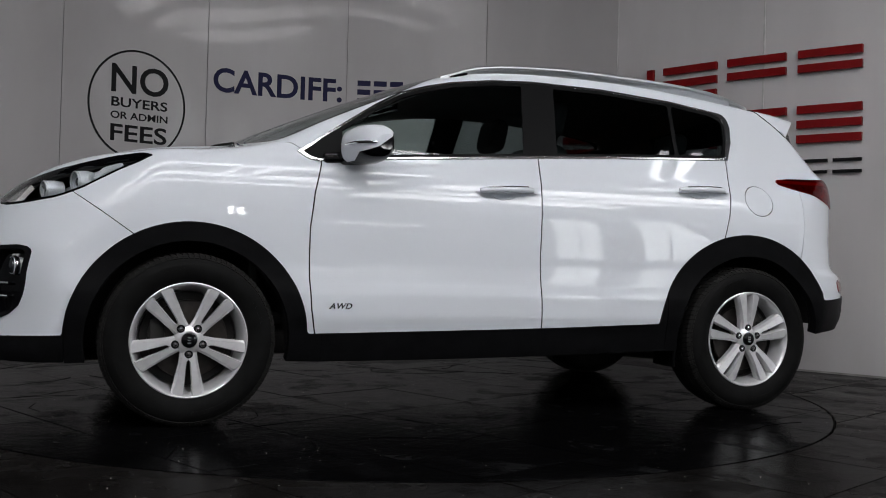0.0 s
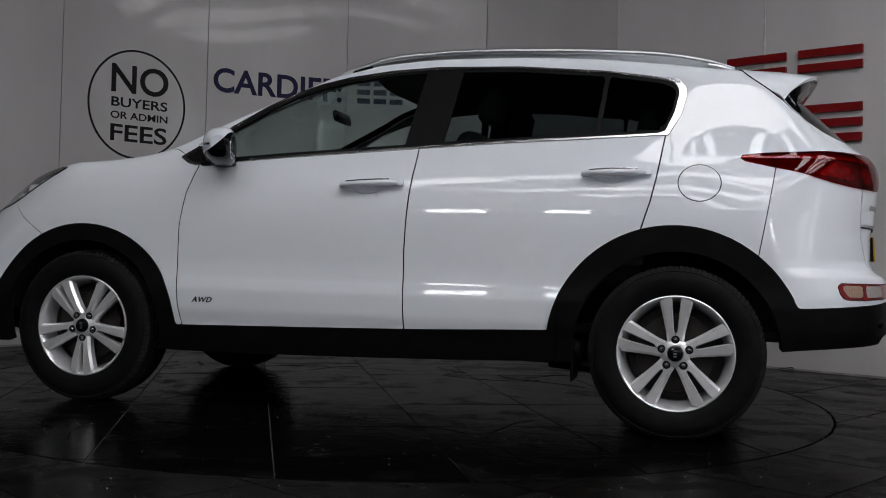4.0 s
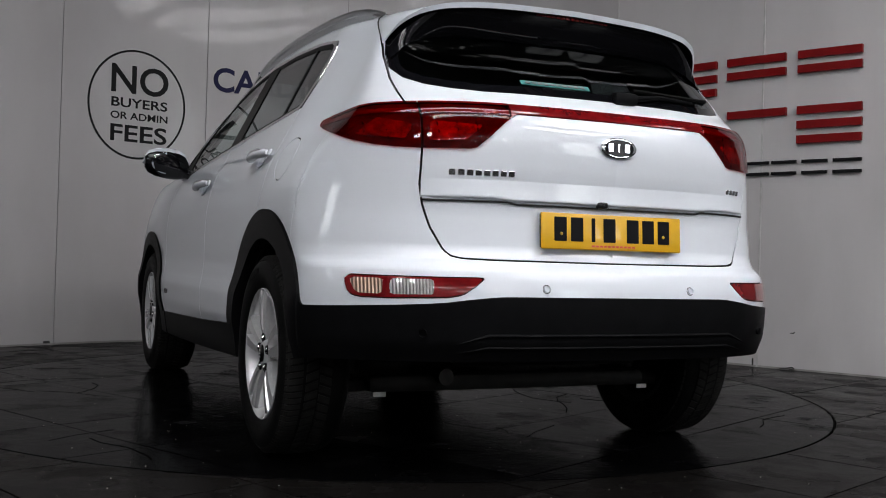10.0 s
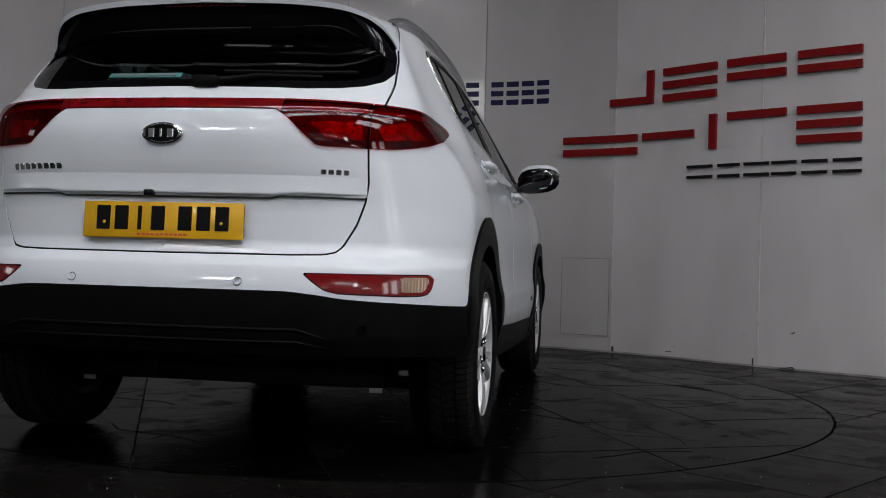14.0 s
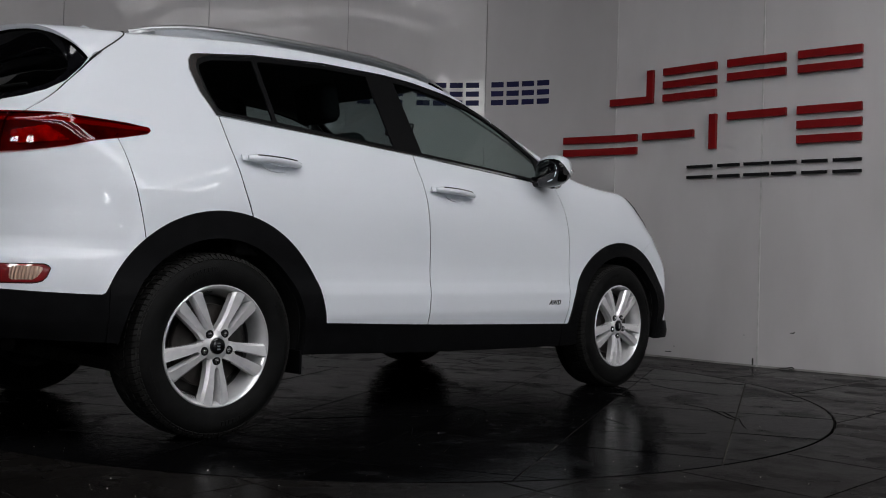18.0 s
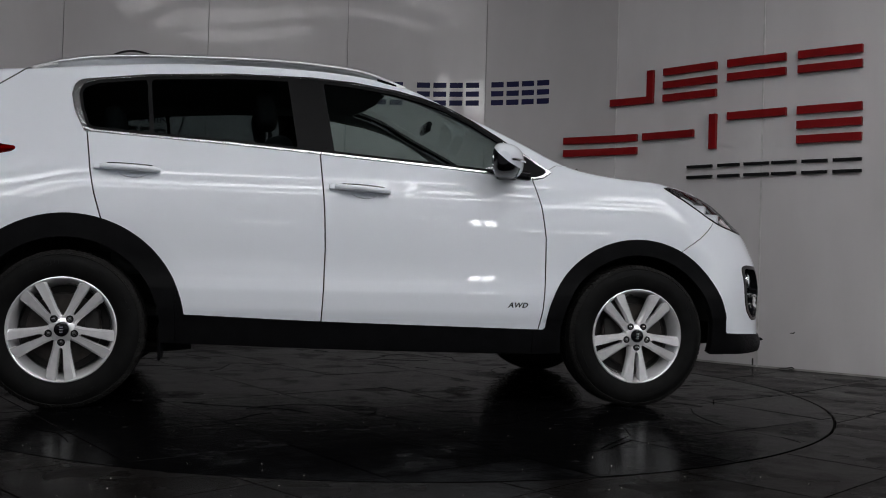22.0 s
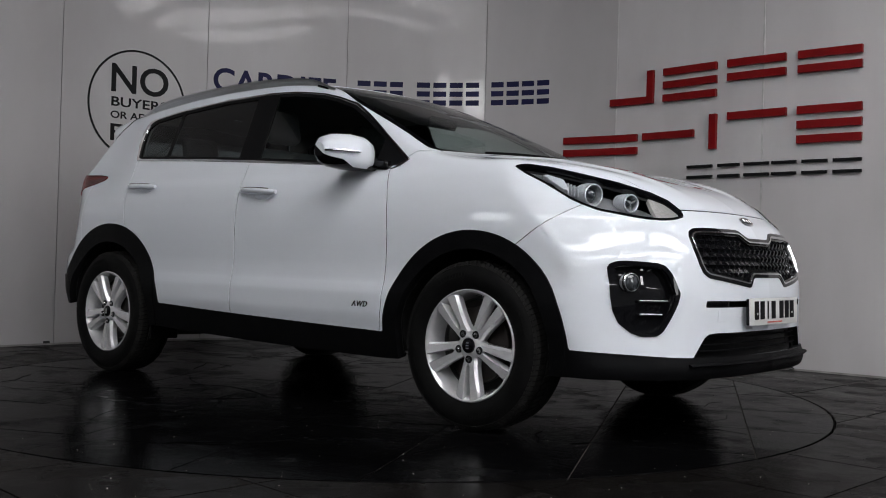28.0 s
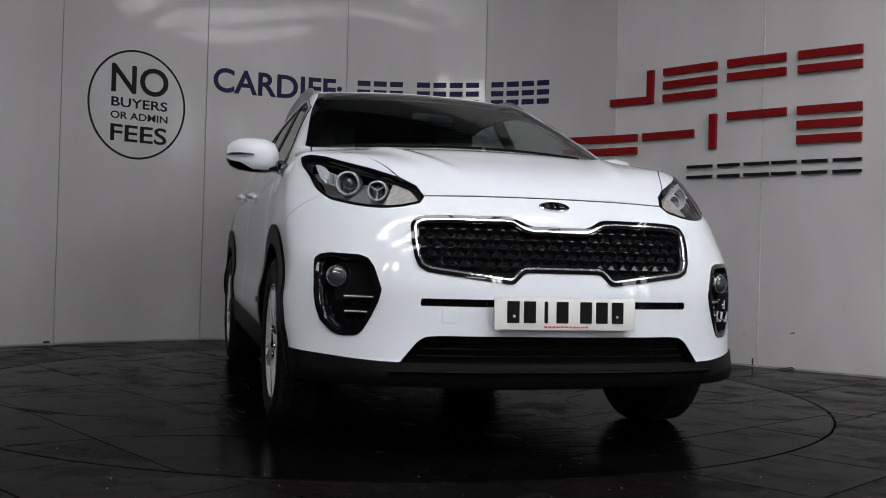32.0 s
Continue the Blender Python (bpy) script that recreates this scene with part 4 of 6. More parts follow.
def build_underside(car):
    floor_pan = part("floor_pan", joined(rbox(2.5, 1.50, 0.10, 0.03, 2, (0.30, 0, 0.325)), rbox(0.75, 1.0, 0.16, 0.03, 2, (1.65, 0, 0.36)), rbox(0.55, 0.9, 0.10, 0.03, 2, (-1.72, 0, 0.50))), under_iron, car, "dark underbody")
    part("fuel_tank", rbox(0.55, 0.62, 0.16, 0.05, 3, (-0.85, -0.28, 0.36)), under_iron, floor_pan)
    part("differential", joined(rbox(0.22, 0.26, 0.16, 0.05, 3, (-1.36, 0, 0.33)), rbox(0.30, 0.12, 0.10, 0.03, 2, (-1.15, 0, 0.34))), under_iron, floor_pan)
    part("heat_shield", rbox(0.30, 0.86, 0.03, 0.01, 2, (-1.88, 0.05, 0.475)), under_iron, floor_pan)
    part("sump_guard", rbox(0.7, 0.62, 0.03, 0.01, 2, (1.55, 0, 0.225)), under_iron, floor_pan)
    part("silencer", moved(lathe([(0.001, -0.36), (0.06, -0.36), (0.08, -0.33), (0.08, 0.33), (0.06, 0.36), (0.001, 0.36)], 24), pose(-1.86, 0.05, 0.425)), under_iron, floor_pan, "exhaust silencer")
    part("exhaust_pipe", tube([(0.6, 0.1, 0.24), (-0.6, 0.12, 0.24), (-1.0, 0.3, 0.25), (-1.6, 0.3, 0.28)], 0.03, 10), brake_iron, floor_pan)
    part("rear_subframe", joined(rbox(0.10, 1.1, 0.09, 0.02, 2, (-1.25, 0, 0.27)), rbox(0.08, 1.15, 0.06, 0.02, 2, (-1.52, 0, 0.255))), under_iron, floor_pan)
    part("front_subframe", rbox(0.14, 1.2, 0.07, 0.02, 2, (1.30, 0, 0.235)), under_iron, floor_pan)
    for k in (1, -1):
        part("suspension_arm", tube([(-0.80, 0.62 * k, 0.27), (-1.10, 0.64 * k, 0.245), (-1.42, 0.66 * k, 0.26)], 0.03, 8), under_iron, floor_pan)
        part("suspension_arm", tube([(-1.50, 0.20 * k, 0.27), (-1.47, 0.68 * k, 0.24)], 0.025, 8), under_iron, floor_pan)
        part("damper", tube([(-1.42, 0.60 * k, 0.28), (-1.38, 0.56 * k, 0.72)], 0.035, 10), under_iron, floor_pan)
        part("label_tag", rbox(0.004, 0.046, 0.016, 0, 1, (-1.585, 0.545 * k, 0.225)), white_tag, floor_pan, "small white parts label")
        part("drive_shaft", tube([(1.335, 0.2 * k, 0.33), (1.335, 0.78 * k, 0.345)], 0.025, 8), under_iron, floor_pan)
        for x, r in ((1.335, 0.44), (-1.33, 0.45)):
            v, f, m = [], [], 28
            for i in range(m + 1):
                a = math.radians((10 if x > 0 else -8) + 178 * i / m)
                for y in (0.50, 0.88):
                    v.append((x + r * math.cos(a) * 0.93, y * k, 0.35 + r * math.sin(a) * 0.93))
            for i in range(m):
                f.append((2 * i, 2 * i + 1, 2 * i + 3, 2 * i + 2))
            b = len(v)
            v += [(x, 0.50 * k, 0.35)]
            f += [(b, 2 * i, 2 * i + 2) for i in range(m)]
            part("arch_liner", (v, f), trim_grey, floor_pan, "black felt arch liner")
        part("mud_flap", rbox(0.012, 0.18, 0.10, 0.004, 1, (-0.925, 0.79 * k, 0.262)), black_plastic, floor_pan)


def seat_shape(w, lean, h):
    base = rbox(0.50, w, 0.16, 0.06, 4, (0, 0, 0))
    back = moved(rbox(0.15, w, h, 0.06, 4, (0, 0, h / 2)), pose(-0.24, 0, 0.02, 0, -lean, 0))
    return base, back


def build_interior(car):
    for k in (1, -1):
        b, bk = seat_shape(0.50, 16, 0.62)
        m = pose(-0.02, 0.37 * k, 0.66)
        st = part("front_seat", moved(b, m), cloth, car, "dark grey cloth front seat")
        part("backrest", moved(bk, m), cloth, st)
        part("headrest", moved(rbox(0.10, 0.26, 0.19, 0.045, 4), m @ pose(-0.455, 0, 0.76, 0, -12, 0)), cloth, st)
        part("headrest_post", moved(tube([(-0.44, 0.06, 0.58), (-0.45, 0.06, 0.70)], 0.007, 6), m), chrome, st)
        part("headrest", moved(rbox(0.09, 0.24, 0.15, 0.04, 4), pose(-1.19, 0.38 * k, 1.32, 0, -12, 0)), cloth, st)
        part("door_card", rbox(1.9, 0.05, 0.42, 0.02, 2, (-0.25, 0.775 * k, 0.90)), dash, st, "dark door lining")
    bench = part("rear_bench", rbox(0.50, 1.36, 0.18, 0.06, 4, (-0.92, 0, 0.68)), cloth, car, "dark grey cloth rear bench")
    part("backrest", moved(rbox(0.15, 1.36, 0.60, 0.06, 4), pose(-1.13, 0, 0.98, 0, -14, 0)), cloth, bench)
    d = part("dashboard", joined(moved(rbox(0.50, 1.46, 0.20, 0.07, 4), pose(0.83, 0, 1.01, 0, 6, 0)), rbox(0.30, 1.40, 0.30, 0.05, 3, (0.80, 0, 0.83)), rbox(0.7, 0.24, 0.30, 0.05, 3, (0.35, 0, 0.70))), dash, car, "dark soft dashboard")
    part("binnacle", moved(rbox(0.16, 0.34, 0.07, 0.03, 3), pose(0.66, -0.37, 1.11)), dash, d)
    part("screen", moved(rbox(0.02, 0.22, 0.12, 0.006, 2), pose(0.62, 0, 1.03, 0, -12, 0)), gloss_black, d)
    w = []
    for i in range(33):
        a = 2 * math.pi * i / 32
        w.append((0.185 * math.cos(a), 0.0, 0.185 * math.sin(a)))
    sw = part("steering_wheel", moved(tube(w, 0.016, 8), pose(0.44, -0.37, 0.99, 0, 0, 90) @ pose(0, 0, 0, -22, 0, 0)), dash, car, "dark leather steering wheel")
    part("wheel_hub", moved(joined(rbox(0.13, 0.05, 0.11, 0.03, 3), rbox(0.34, 0.02, 0.035, 0.008, 2), rbox(0.03, 0.02, 0.17, 0.008, 2, (0, 0, -0.09))), pose(0.44, -0.37, 0.99, 0, 0, 90) @ pose(0, 0, 0, -22, 0, 0)), dash, sw)
    part("rear_view_mirror", moved(rbox(0.03, 0.22, 0.06, 0.014, 3), pose(0.42, 0.0, 1.43, 0, 12, 0)), gloss_black, car, "black interior mirror")
    part("luggage_cover", rbox(0.62, 1.2, 0.02, 0.006, 2, (-1.50, 0, 1.12)), dash, car, "dark luggage cover")
    part("cabin_floor", rbox(3.0, 1.4, 0.05, 0.01, 1, (-0.3, 0, 0.42)), trim_grey, car, "dark carpet")
    part("bulkhead", rbox(0.04, 1.42, 0.55, 0.01, 1, (1.06, 0, 0.82)), trim_grey, car)


# ---- the car ----
DLO = [(0.905, 1.138), (0.860, 1.108), (0.821, 1.098), (0.379, 1.134), (-0.22, 1.175), (-0.623, 1.200), (-1.285, 1.232), (-1.335, 1.327), (-1.356, 1.411), (-1.350, 1.455), (-1.325, 1.484),
       (-1.027, 1.530), (-0.637, 1.562), (-0.27, 1.568), (-0.06, 1.556), (0.149, 1.527), (0.28, 1.495), (0.41, 1.452), (0.53, 1.386), (0.646, 1.312), (0.786, 1.218)]
SCREEN = [(1.24, -0.1), (1.22, 0.3), (1.12, 0.57), (1.01, 0.715), (0.96, 0.735), (0.88, 0.718), (0.70, 0.685), (0.54, 0.657), (0.40, 0.626), (0.24, 0.578), (0.12, 0.558), (0.04, 0.535), (0.10, 0.35), (0.135, 0.1), (0.135, -0.1)]
HEADLAMP = [(0.665, 1.086), (0.74, 1.093), (0.88, 1.079), (1.05, 1.051), (1.24, 1.021), (1.42, 0.985), (1.52, 0.955), (1.587, 0.914), (1.590, 0.890), (1.52, 0.875), (1.44, 0.870), (1.35, 0.873), (1.27, 0.880),
            (1.10, 0.901), (1.046, 0.914), (0.95, 0.945), (0.82, 1.010), (0.72, 1.052)]
GRILLE = [(-0.1, 0.816), (0.100, 0.816), (0.125, 0.824), (0.160, 0.843), (0.185, 0.848), (0.418, 0.847), (0.480, 0.843), (0.508, 0.833), (0.522, 0.810), (0.523, 0.76), (0.516, 0.700), (0.503, 0.668), (0.472, 0.650),
          (0.30, 0.628), (0.195, 0.615), (0.180, 0.615), (0.165, 0.630), (0.145, 0.650), (0.130, 0.655), (-0.1, 0.655)]
FOG = [(0.822, 0.66), (0.820, 0.688), (0.805, 0.702), (0.775, 0.709), (0.685, 0.704), (0.660, 0.693), (0.643, 0.665), (0.620, 0.588), (0.630, 0.545), (0.655, 0.485), (0.680, 0.438), (0.700, 0.427), (0.745, 0.425), (0.772, 0.440),
       (0.802, 0.474), (0.816, 0.52), (0.822, 0.57)]
TAIL = [(0.806, 1.124), (0.797, 1.136), (0.806, 1.148), (0.90, 1.158), (1.011, 1.162), (1.193, 1.169), (1.423, 1.169), (1.79, 1.168), (1.80, 1.135), (1.765, 1.110), (1.717, 1.066), (1.665, 1.030), (1.64, 1.026), (1.439, 1.026), (1.32, 1.031), (1.21, 1.041),
        (1.10, 1.057), (1.037, 1.070), (0.90, 1.100)]
RFOG = [(1.136, 0.630), (1.150, 0.600), (1.176, 0.582), (1.22, 0.578), (1.347, 0.577), (1.60, 0.583), (1.655, 0.592), (1.70, 0.618), (1.728, 0.642), (1.438, 0.642), (1.16, 0.643)]
BACKLIGHT = [(-0.1, 1.219), (0.2, 1.217), (0.409, 1.215), (0.50, 1.222), (0.57, 1.237), (0.618, 1.262), (0.641, 1.300), (0.633, 1.36), (0.612, 1.42), (0.586, 1.49), (0.55, 1.56), (-0.1, 1.60)]
TAILGATE = [(-0.1, 0.694), (0.40, 0.696), (0.50, 0.699), (0.530, 0.706), (0.548, 0.722), (0.585, 0.790), (0.607, 0.86), (0.616, 0.92), (0.613, 1.03), (0.630, 1.10), (0.646, 1.18), (0.650, 1.26), (0.640, 1.35), (0.622, 1.42), (0.594, 1.49), (0.555, 1.60), (-0.1, 1.60)]
hood_y = curve((0.9, 0.700), (0.985, 0.712), (1.13, 0.728), (1.30, 0.742), (1.42, 0.742), (1.50, 0.722), (1.60, 0.682), (1.783, 0.592), (1.962, 0.515), (2.05, 0.470), (2.2, 0.40))
belly_z = curve((-2.3, 0.40), (-2.1, 0.395), (-1.8, 0.38), (-0.9, 0.295), (0.8, 0.258), (1.2, 0.27), (1.85, 0.262), (2.3, 0.268))
sill_z = curve((-1.0, 0.425), (-0.845, 0.421), (-0.21, 0.398), (0.81, 0.374), (1.0, 0.37))
front_low_z = curve((1.6, 0.372), (1.84, 0.365), (2.0, 0.357), (2.157, 0.345), (2.3, 0.340))
rear_low_z = curve((-2.3, 0.590), (-2.205, 0.588), (-2.185, 0.580), (-2.15, 0.567), (-2.05, 0.556), (-1.8, 0.543), (-1.6, 0.540))


def arch(p, x0, z0, r):
    return np.hypot(p[:, 0] - x0, p[:, 2] - z0) - r


def opening_f(p):
    return np.maximum(np.minimum(arch(p, 1.335, 0.345, 0.398), arch(p, -1.33, 0.347, 0.405)), 0.5 - p[:, 1])


def cladding_f(p):
    x, z = p[:, 0], p[:, 2]
    f = np.minimum(arch(p, 1.335, 0.345, 0.475), arch(p, -1.322, 0.352, 0.504))
    f = np.maximum(f, 0.55 - p[:, 1])
    sill = np.maximum(z - sill_z(x), np.abs(x) - 1.0)
    nose = np.maximum(z - front_low_z(x), 1.6 - x)
    tail = np.maximum(z - rear_low_z(x), x + 1.6)
    return np.minimum.reduce([f, sill, nose, tail])


def dlo_f(p):
    return np.maximum(poly_sd(p[:, 0], p[:, 2], DLO), 0.46 - p[:, 1])


def screen_f(p):
    return np.maximum(poly_sd(p[:, 0], p[:, 1], SCREEN), 1.12 - p[:, 2])


def backlight_f(p):
    return np.maximum(poly_sd(p[:, 1], p[:, 2], BACKLIGHT), np.maximum(p[:, 0] + 1.5, 0.999 * (p[:, 0] + 1.60)))


def headlamp_f(p):
    return np.maximum(poly_sd(p[:, 0] - p[:, 1], p[:, 2], HEADLAMP), 1.3 - p[:, 0])


def tail_f(p):
    lamp = poly_sd(-p[:, 0] - p[:, 1], p[:, 2], TAIL)
    bar = np.maximum(np.maximum(1.136 - p[:, 2], p[:, 2] - 1.1675), p[:, 1] - 0.40)
    return np.maximum(np.minimum(lamp, bar), p[:, 0] + 1.4)


def box_f(p, a, z0, z1, x0=1.5):
    return np.maximum.reduce([p[:, 1] - a, z0 - p[:, 2], p[:, 2] - z1, x0 - p[:, 0]])


def intake_f(p):
    return np.maximum(poly_sd(p[:, 1], p[:, 2], [(-0.1, 0.437), (0.43, 0.437), (0.475, 0.433), (0.500, 0.420), (0.563, 0.343), (-0.1, 0.343)]), 1.5 - p[:, 0])


def fuel_f(p):
    return np.maximum(np.hypot((p[:, 0] + 1.413) / 1.10, p[:, 2] - 1.030) - 0.076, 0.5 - p[:, 1])


skin_patch_tail = None


def build_car():
    global skin_patch_tail
    car = new("car")
    tagged(car, "white five-door family car with black wheel-arch cladding, standing on the turntable", "car")
    s = Sheet(*skin(190, 95, 240))
    s.carve(lambda p: p[:, 2] - belly_z(p[:, 0]))
    s.carve(opening_f)
    G = 0.0062
    # lower black cladding, lamps and glass first, then the painted panels
    clad = Sheet(*s.carve(cladding_f))
    valance = clad.carve(lambda p: 1.80 - p[:, 0], 0.002)
    diffuser = clad.carve(lambda p: p[:, 0] + 1.775, 0.002)
    arch_f = clad.carve(lambda p: 0.80 - p[:, 0], 0.002)
    arch_r = clad.carve(lambda p: p[:, 0] + 0.86, 0.002)
    panel("front_valance", valance, black_plastic, car, (1, -1), 0.006, 0.05, "black textured plastic lower lip")
    panel("rear_valance", diffuser, black_plastic, car, (1, -1), 0.006, 0.05, "black textured plastic bumper bottom")
    for k in (1, -1):
        panel("wheel_arch_trim", arch_f, black_plastic, car, (k,), 0.011, 0.05, "black textured plastic")
        panel("wheel_arch_trim", arch_r, black_plastic, car, (k,), 0.011, 0.05, "black textured plastic")
        panel("sill_trim", (clad.v, clad.t), black_plastic, car, (k,), 0.008, 0.06, "black textured plastic")
    # glass
    wind = Sheet(*s.carve(screen_f, 0.003))
    frit = Sheet(*wind.carve(lambda p: -0.035 - screen_f(p)))
    panel("windscreen_surround", (frit.v, frit.t), gloss_black, car, (1, -1), -0.003, 0.012, "black ceramic edge of the windscreen")
    panel("windscreen", (wind.v, wind.t), clear_glass, car, (1, -1), -0.003, 0.004, "clear laminated windscreen")
    dlo = Sheet(*s.carve(dlo_f, 0.003))
    chrome_w = lambda p: 0.009 + 0.022 * np.clip((-p[:, 0] - 1.24) / 0.08, 0, 1) * np.clip((1.50 - p[:, 2]) / 0.05, 0, 1) + 0.006 * np.clip((p[:, 0] - 0.80) / 0.1, 0, 1)
    strip = dlo.carve(lambda p: -chrome_w(p) - dlo_f(p))
    frame_sheet = Sheet(*dlo.carve(lambda p: np.minimum.reduce([
        -(chrome_w(p) + 0.016) - dlo_f(p),
        np.abs(p[:, 0] - (-0.243 - (p[:, 2] - 1.18) * 0.14)) - 0.085,
        np.abs(p[:, 0] - (-0.992 - (p[:, 2] - 1.23) * 0.11)) - 0.010,
        0.700 - p[:, 0]])))
    front_g = dlo.carve(lambda p: -0.2 - p[:, 0])
    rear_g = dlo.carve(lambda p: -1.0 - p[:, 0])
    for k in (1, -1):
        panel("window_chrome", strip, chrome, car, (k,), 0.004, 0.012, "bright chrome strip round the side windows")
        panel("window_frame", (frame_sheet.v, frame_sheet.t), pillar_black, car, (k,), -0.002, 0.012, "gloss black pillar trim")
        panel("front_side_window", front_g, clear_glass, car, (k,), -0.006, 0.004, "lightly tinted door glass")
        panel("rear_side_window", rear_g, dark_glass, car, (k,), -0.006, 0.004, "dark privacy glass")
        panel("quarter_window", (dlo.v, dlo.t), dark_glass, car, (k,), -0.006, 0.004, "dark privacy glass")
    back = Sheet(*s.carve(backlight_f, 0.003))
    back_frit = back.carve(lambda p: np.minimum(-0.03 - poly_sd(p[:, 1], p[:, 2], BACKLIGHT), 1.46 - p[:, 2]))
    panel("rear_window_surround", back_frit, gloss_black, car, (1, -1), -0.002, 0.012, "gloss black edge of the rear window")
    panel("rear_window", (back.v, back.t), dark_glass, car, (1, -1), -0.002, 0.004, "dark privacy glass")
    # lamps
    lens = s.carve(headlamp_f, 0.004)
    tail = Sheet(*s.carve(tail_f, 0.0015))
    skin_patch_tail = (tail.v, tail.t)
    bar = tail.carve(lambda p: p[:, 1] - 0.362, 0.002)
    inner = tail.carve(lambda p: p[:, 1] - 0.614, 0.003)
    for k in (1, -1):
        hl = panel("headlamp", lens, lamp_glass, car, (k,), 0.003, 0.006, "clear headlamp with two round projectors in a dark housing")
        build_headlamp(hl, lens, k)
        t1 = panel("tail_lamp", (tail.v, tail.t), red_lens, car, (k,), 0.006, 0.005, "deep red wrap-round tail lamp")
        t2 = panel("tail_lamp", inner, red_lens, car, (k,), 0.006, 0.005, "deep red tail lamp on the tailgate")
        build_tail(t1, t2, k)
    panel("lamp_bar", bar, red_solid, car, (1, -1), 0.005, 0.02, "thin red bar joining the tail lamps")
    rf = Sheet(*s.carve(lambda p: np.maximum(poly_sd(-p[:, 0] - p[:, 1], p[:, 2], RFOG), p[:, 0] + 1.4), 0.004))
    clear_part = rf.carve(lambda p: (-p[:, 0] - p[:, 1]) - 1.545)
    ring = Sheet(*clear_part)
    clear_a = ring.carve(lambda p: poly_sd(-p[:, 0] - p[:, 1], p[:, 2], [(1.165, 0.628), (1.20, 0.590), (1.325, 0.588), (1.325, 0.634), (1.18, 0.635)]))
    clear_b = ring.carve(lambda p: poly_sd(-p[:, 0] - p[:, 1], p[:, 2], [(1.355, 0.588), (1.54, 0.591), (1.54, 0.635), (1.355, 0.634)]))
    for k in (1, -1):
        fogl = panel("rear_fog_lamp", (rf.v, rf.t), red_solid, car, (k,), 0.003, 0.02, "red and clear bumper lamp")
        panel("lens", (ring.v, ring.t), red_solid, fogl, (k,), 0.003, 0.02, "red surround")
        panel("lens", clear_a, ribbed_amber, fogl, (k,), 0.003, 0.02, "clear ribbed indicator lens")
        panel("lens", clear_b, ribbed_lens if k > 0 else red_solid, fogl, (k,), 0.003, 0.02, "clear ribbed reversing lens" if k > 0 else "red fog lens")
    # front openings
    grille = s.carve(lambda p: np.maximum(poly_sd(p[:, 1], p[:, 2], GRILLE), 1.5 - p[:, 0]))
    build_grille(car, grille)
    slot = s.carve(lambda p: box_f(p, 0.497, 0.536, 0.562))
    panel("upper_slot", slot, gloss_black, car, (1, -1), -0.02, 0.02, "black slot behind the number plate")
    intake = s.carve(intake_f)
    build_intake(car, intake)
    fog = s.carve(lambda p: np.maximum(poly_sd(p[:, 1], p[:, 2], FOG), 1.5 - p[:, 0]))
    for k in (1, -1):
        build_front_fog(car, fog, k)
    # painted panels
    bonnet = s.carve(lambda p: np.maximum.reduce([p[:, 1] - hood_y(p[:, 0]), (0.924 - 0.03 * p[:, 1] ** 2) - p[:, 2], 0.9 - p[:, 0]]), G)
    panel("bonnet", bonnet, white_paint, car, (1, -1))
    gate = s.carve(lambda p: np.maximum.reduce([poly_sd(p[:, 1], p[:, 2], TAILGATE), p[:, 0] + 1.60]), G)
    panel("tailgate", gate, white_paint, car, (1, -1))
    roof = s.carve(lambda p: np.maximum.reduce([p[:, 1] - (0.560 - 0.02 * np.clip(-p[:, 0] - 1, 0, 1)), 1.40 - p[:, 2]]), 0.004)
    panel("roof", roof, white_paint, car, (1, -1))
    fd = [(0.800, 1.20), (0.805, 1.085), (0.838, 0.962), (0.858, 0.815), (0.859, 0.70), (0.857, 0.60), (0.846, 0.47), (0.834, 0.403), (0.825, 0.36), (-0.212, 0.36), (-0.212, 0.40), (-0.205, 0.56), (-0.201, 0.722), (-0.206, 0.86), (-0.212, 0.968), (-0.224, 1.12), (-0.232, 1.24), (0.5, 1.24)]
    rd = [(-0.232, 1.26), (-0.224, 1.12), (-0.212, 0.968), (-0.206, 0.86), (-0.201, 0.722), (-0.205, 0.56), (-0.212, 0.40), (-0.212, 0.36), (-0.95, 0.36), (-1.10, 0.70), (-1.187, 0.835), (-1.222, 0.95), (-1.243, 1.046), (-1.262, 1.16), (-1.278, 1.26)]
    d1 = s.carve(lambda p: np.maximum(poly_sd(p[:, 0], p[:, 2], fd), 0.5 - p[:, 1]), G)
    d2 = s.carve(lambda p: np.maximum(poly_sd(p[:, 0], p[:, 2], rd), 0.5 - p[:, 1]), G)
    bump_line = lambda p: (1.553 + (p[:, 2] - 0.76) * 1.42) - p[:, 0]
    bumper = s.carve(lambda p: np.maximum(bump_line(p), 1.45 - p[:, 0]), G)
    panel("front_bumper", bumper, white_paint, car, (1, -1), 0.0, 0.03)
    rear_b = s.carve(lambda p: np.maximum.reduce([p[:, 0] + 1.645 + (p[:, 2] - 0.76) * 0.18, p[:, 2] - 1.10, p[:, 0] + 1.5]), 0.004)
    panel("rear_bumper", rear_b, white_paint, car, (1, -1), 0.0, 0.03)
    fender = s.carve(lambda p: np.maximum.reduce([0.78 - p[:, 0], p[:, 2] - 1.176 + np.clip(0.93 - p[:, 0], 0, 1) * 0.6]), 0.004)
    for k in (1, -1):
        a = panel("front_door", d1, white_paint, car, (k,))
        b = panel("rear_door", d2, white_paint, car, (k,))
        build_handle(a, (0.095, 1.007), (-0.162, 1.020), k)
        build_handle(b, (-0.945, 1.062), (-1.200, 1.070), k)
        panel("front_wing", fender, white_paint, car, (k,))
    panel("body_side", (s.v, s.t), white_paint, car, (-1,))
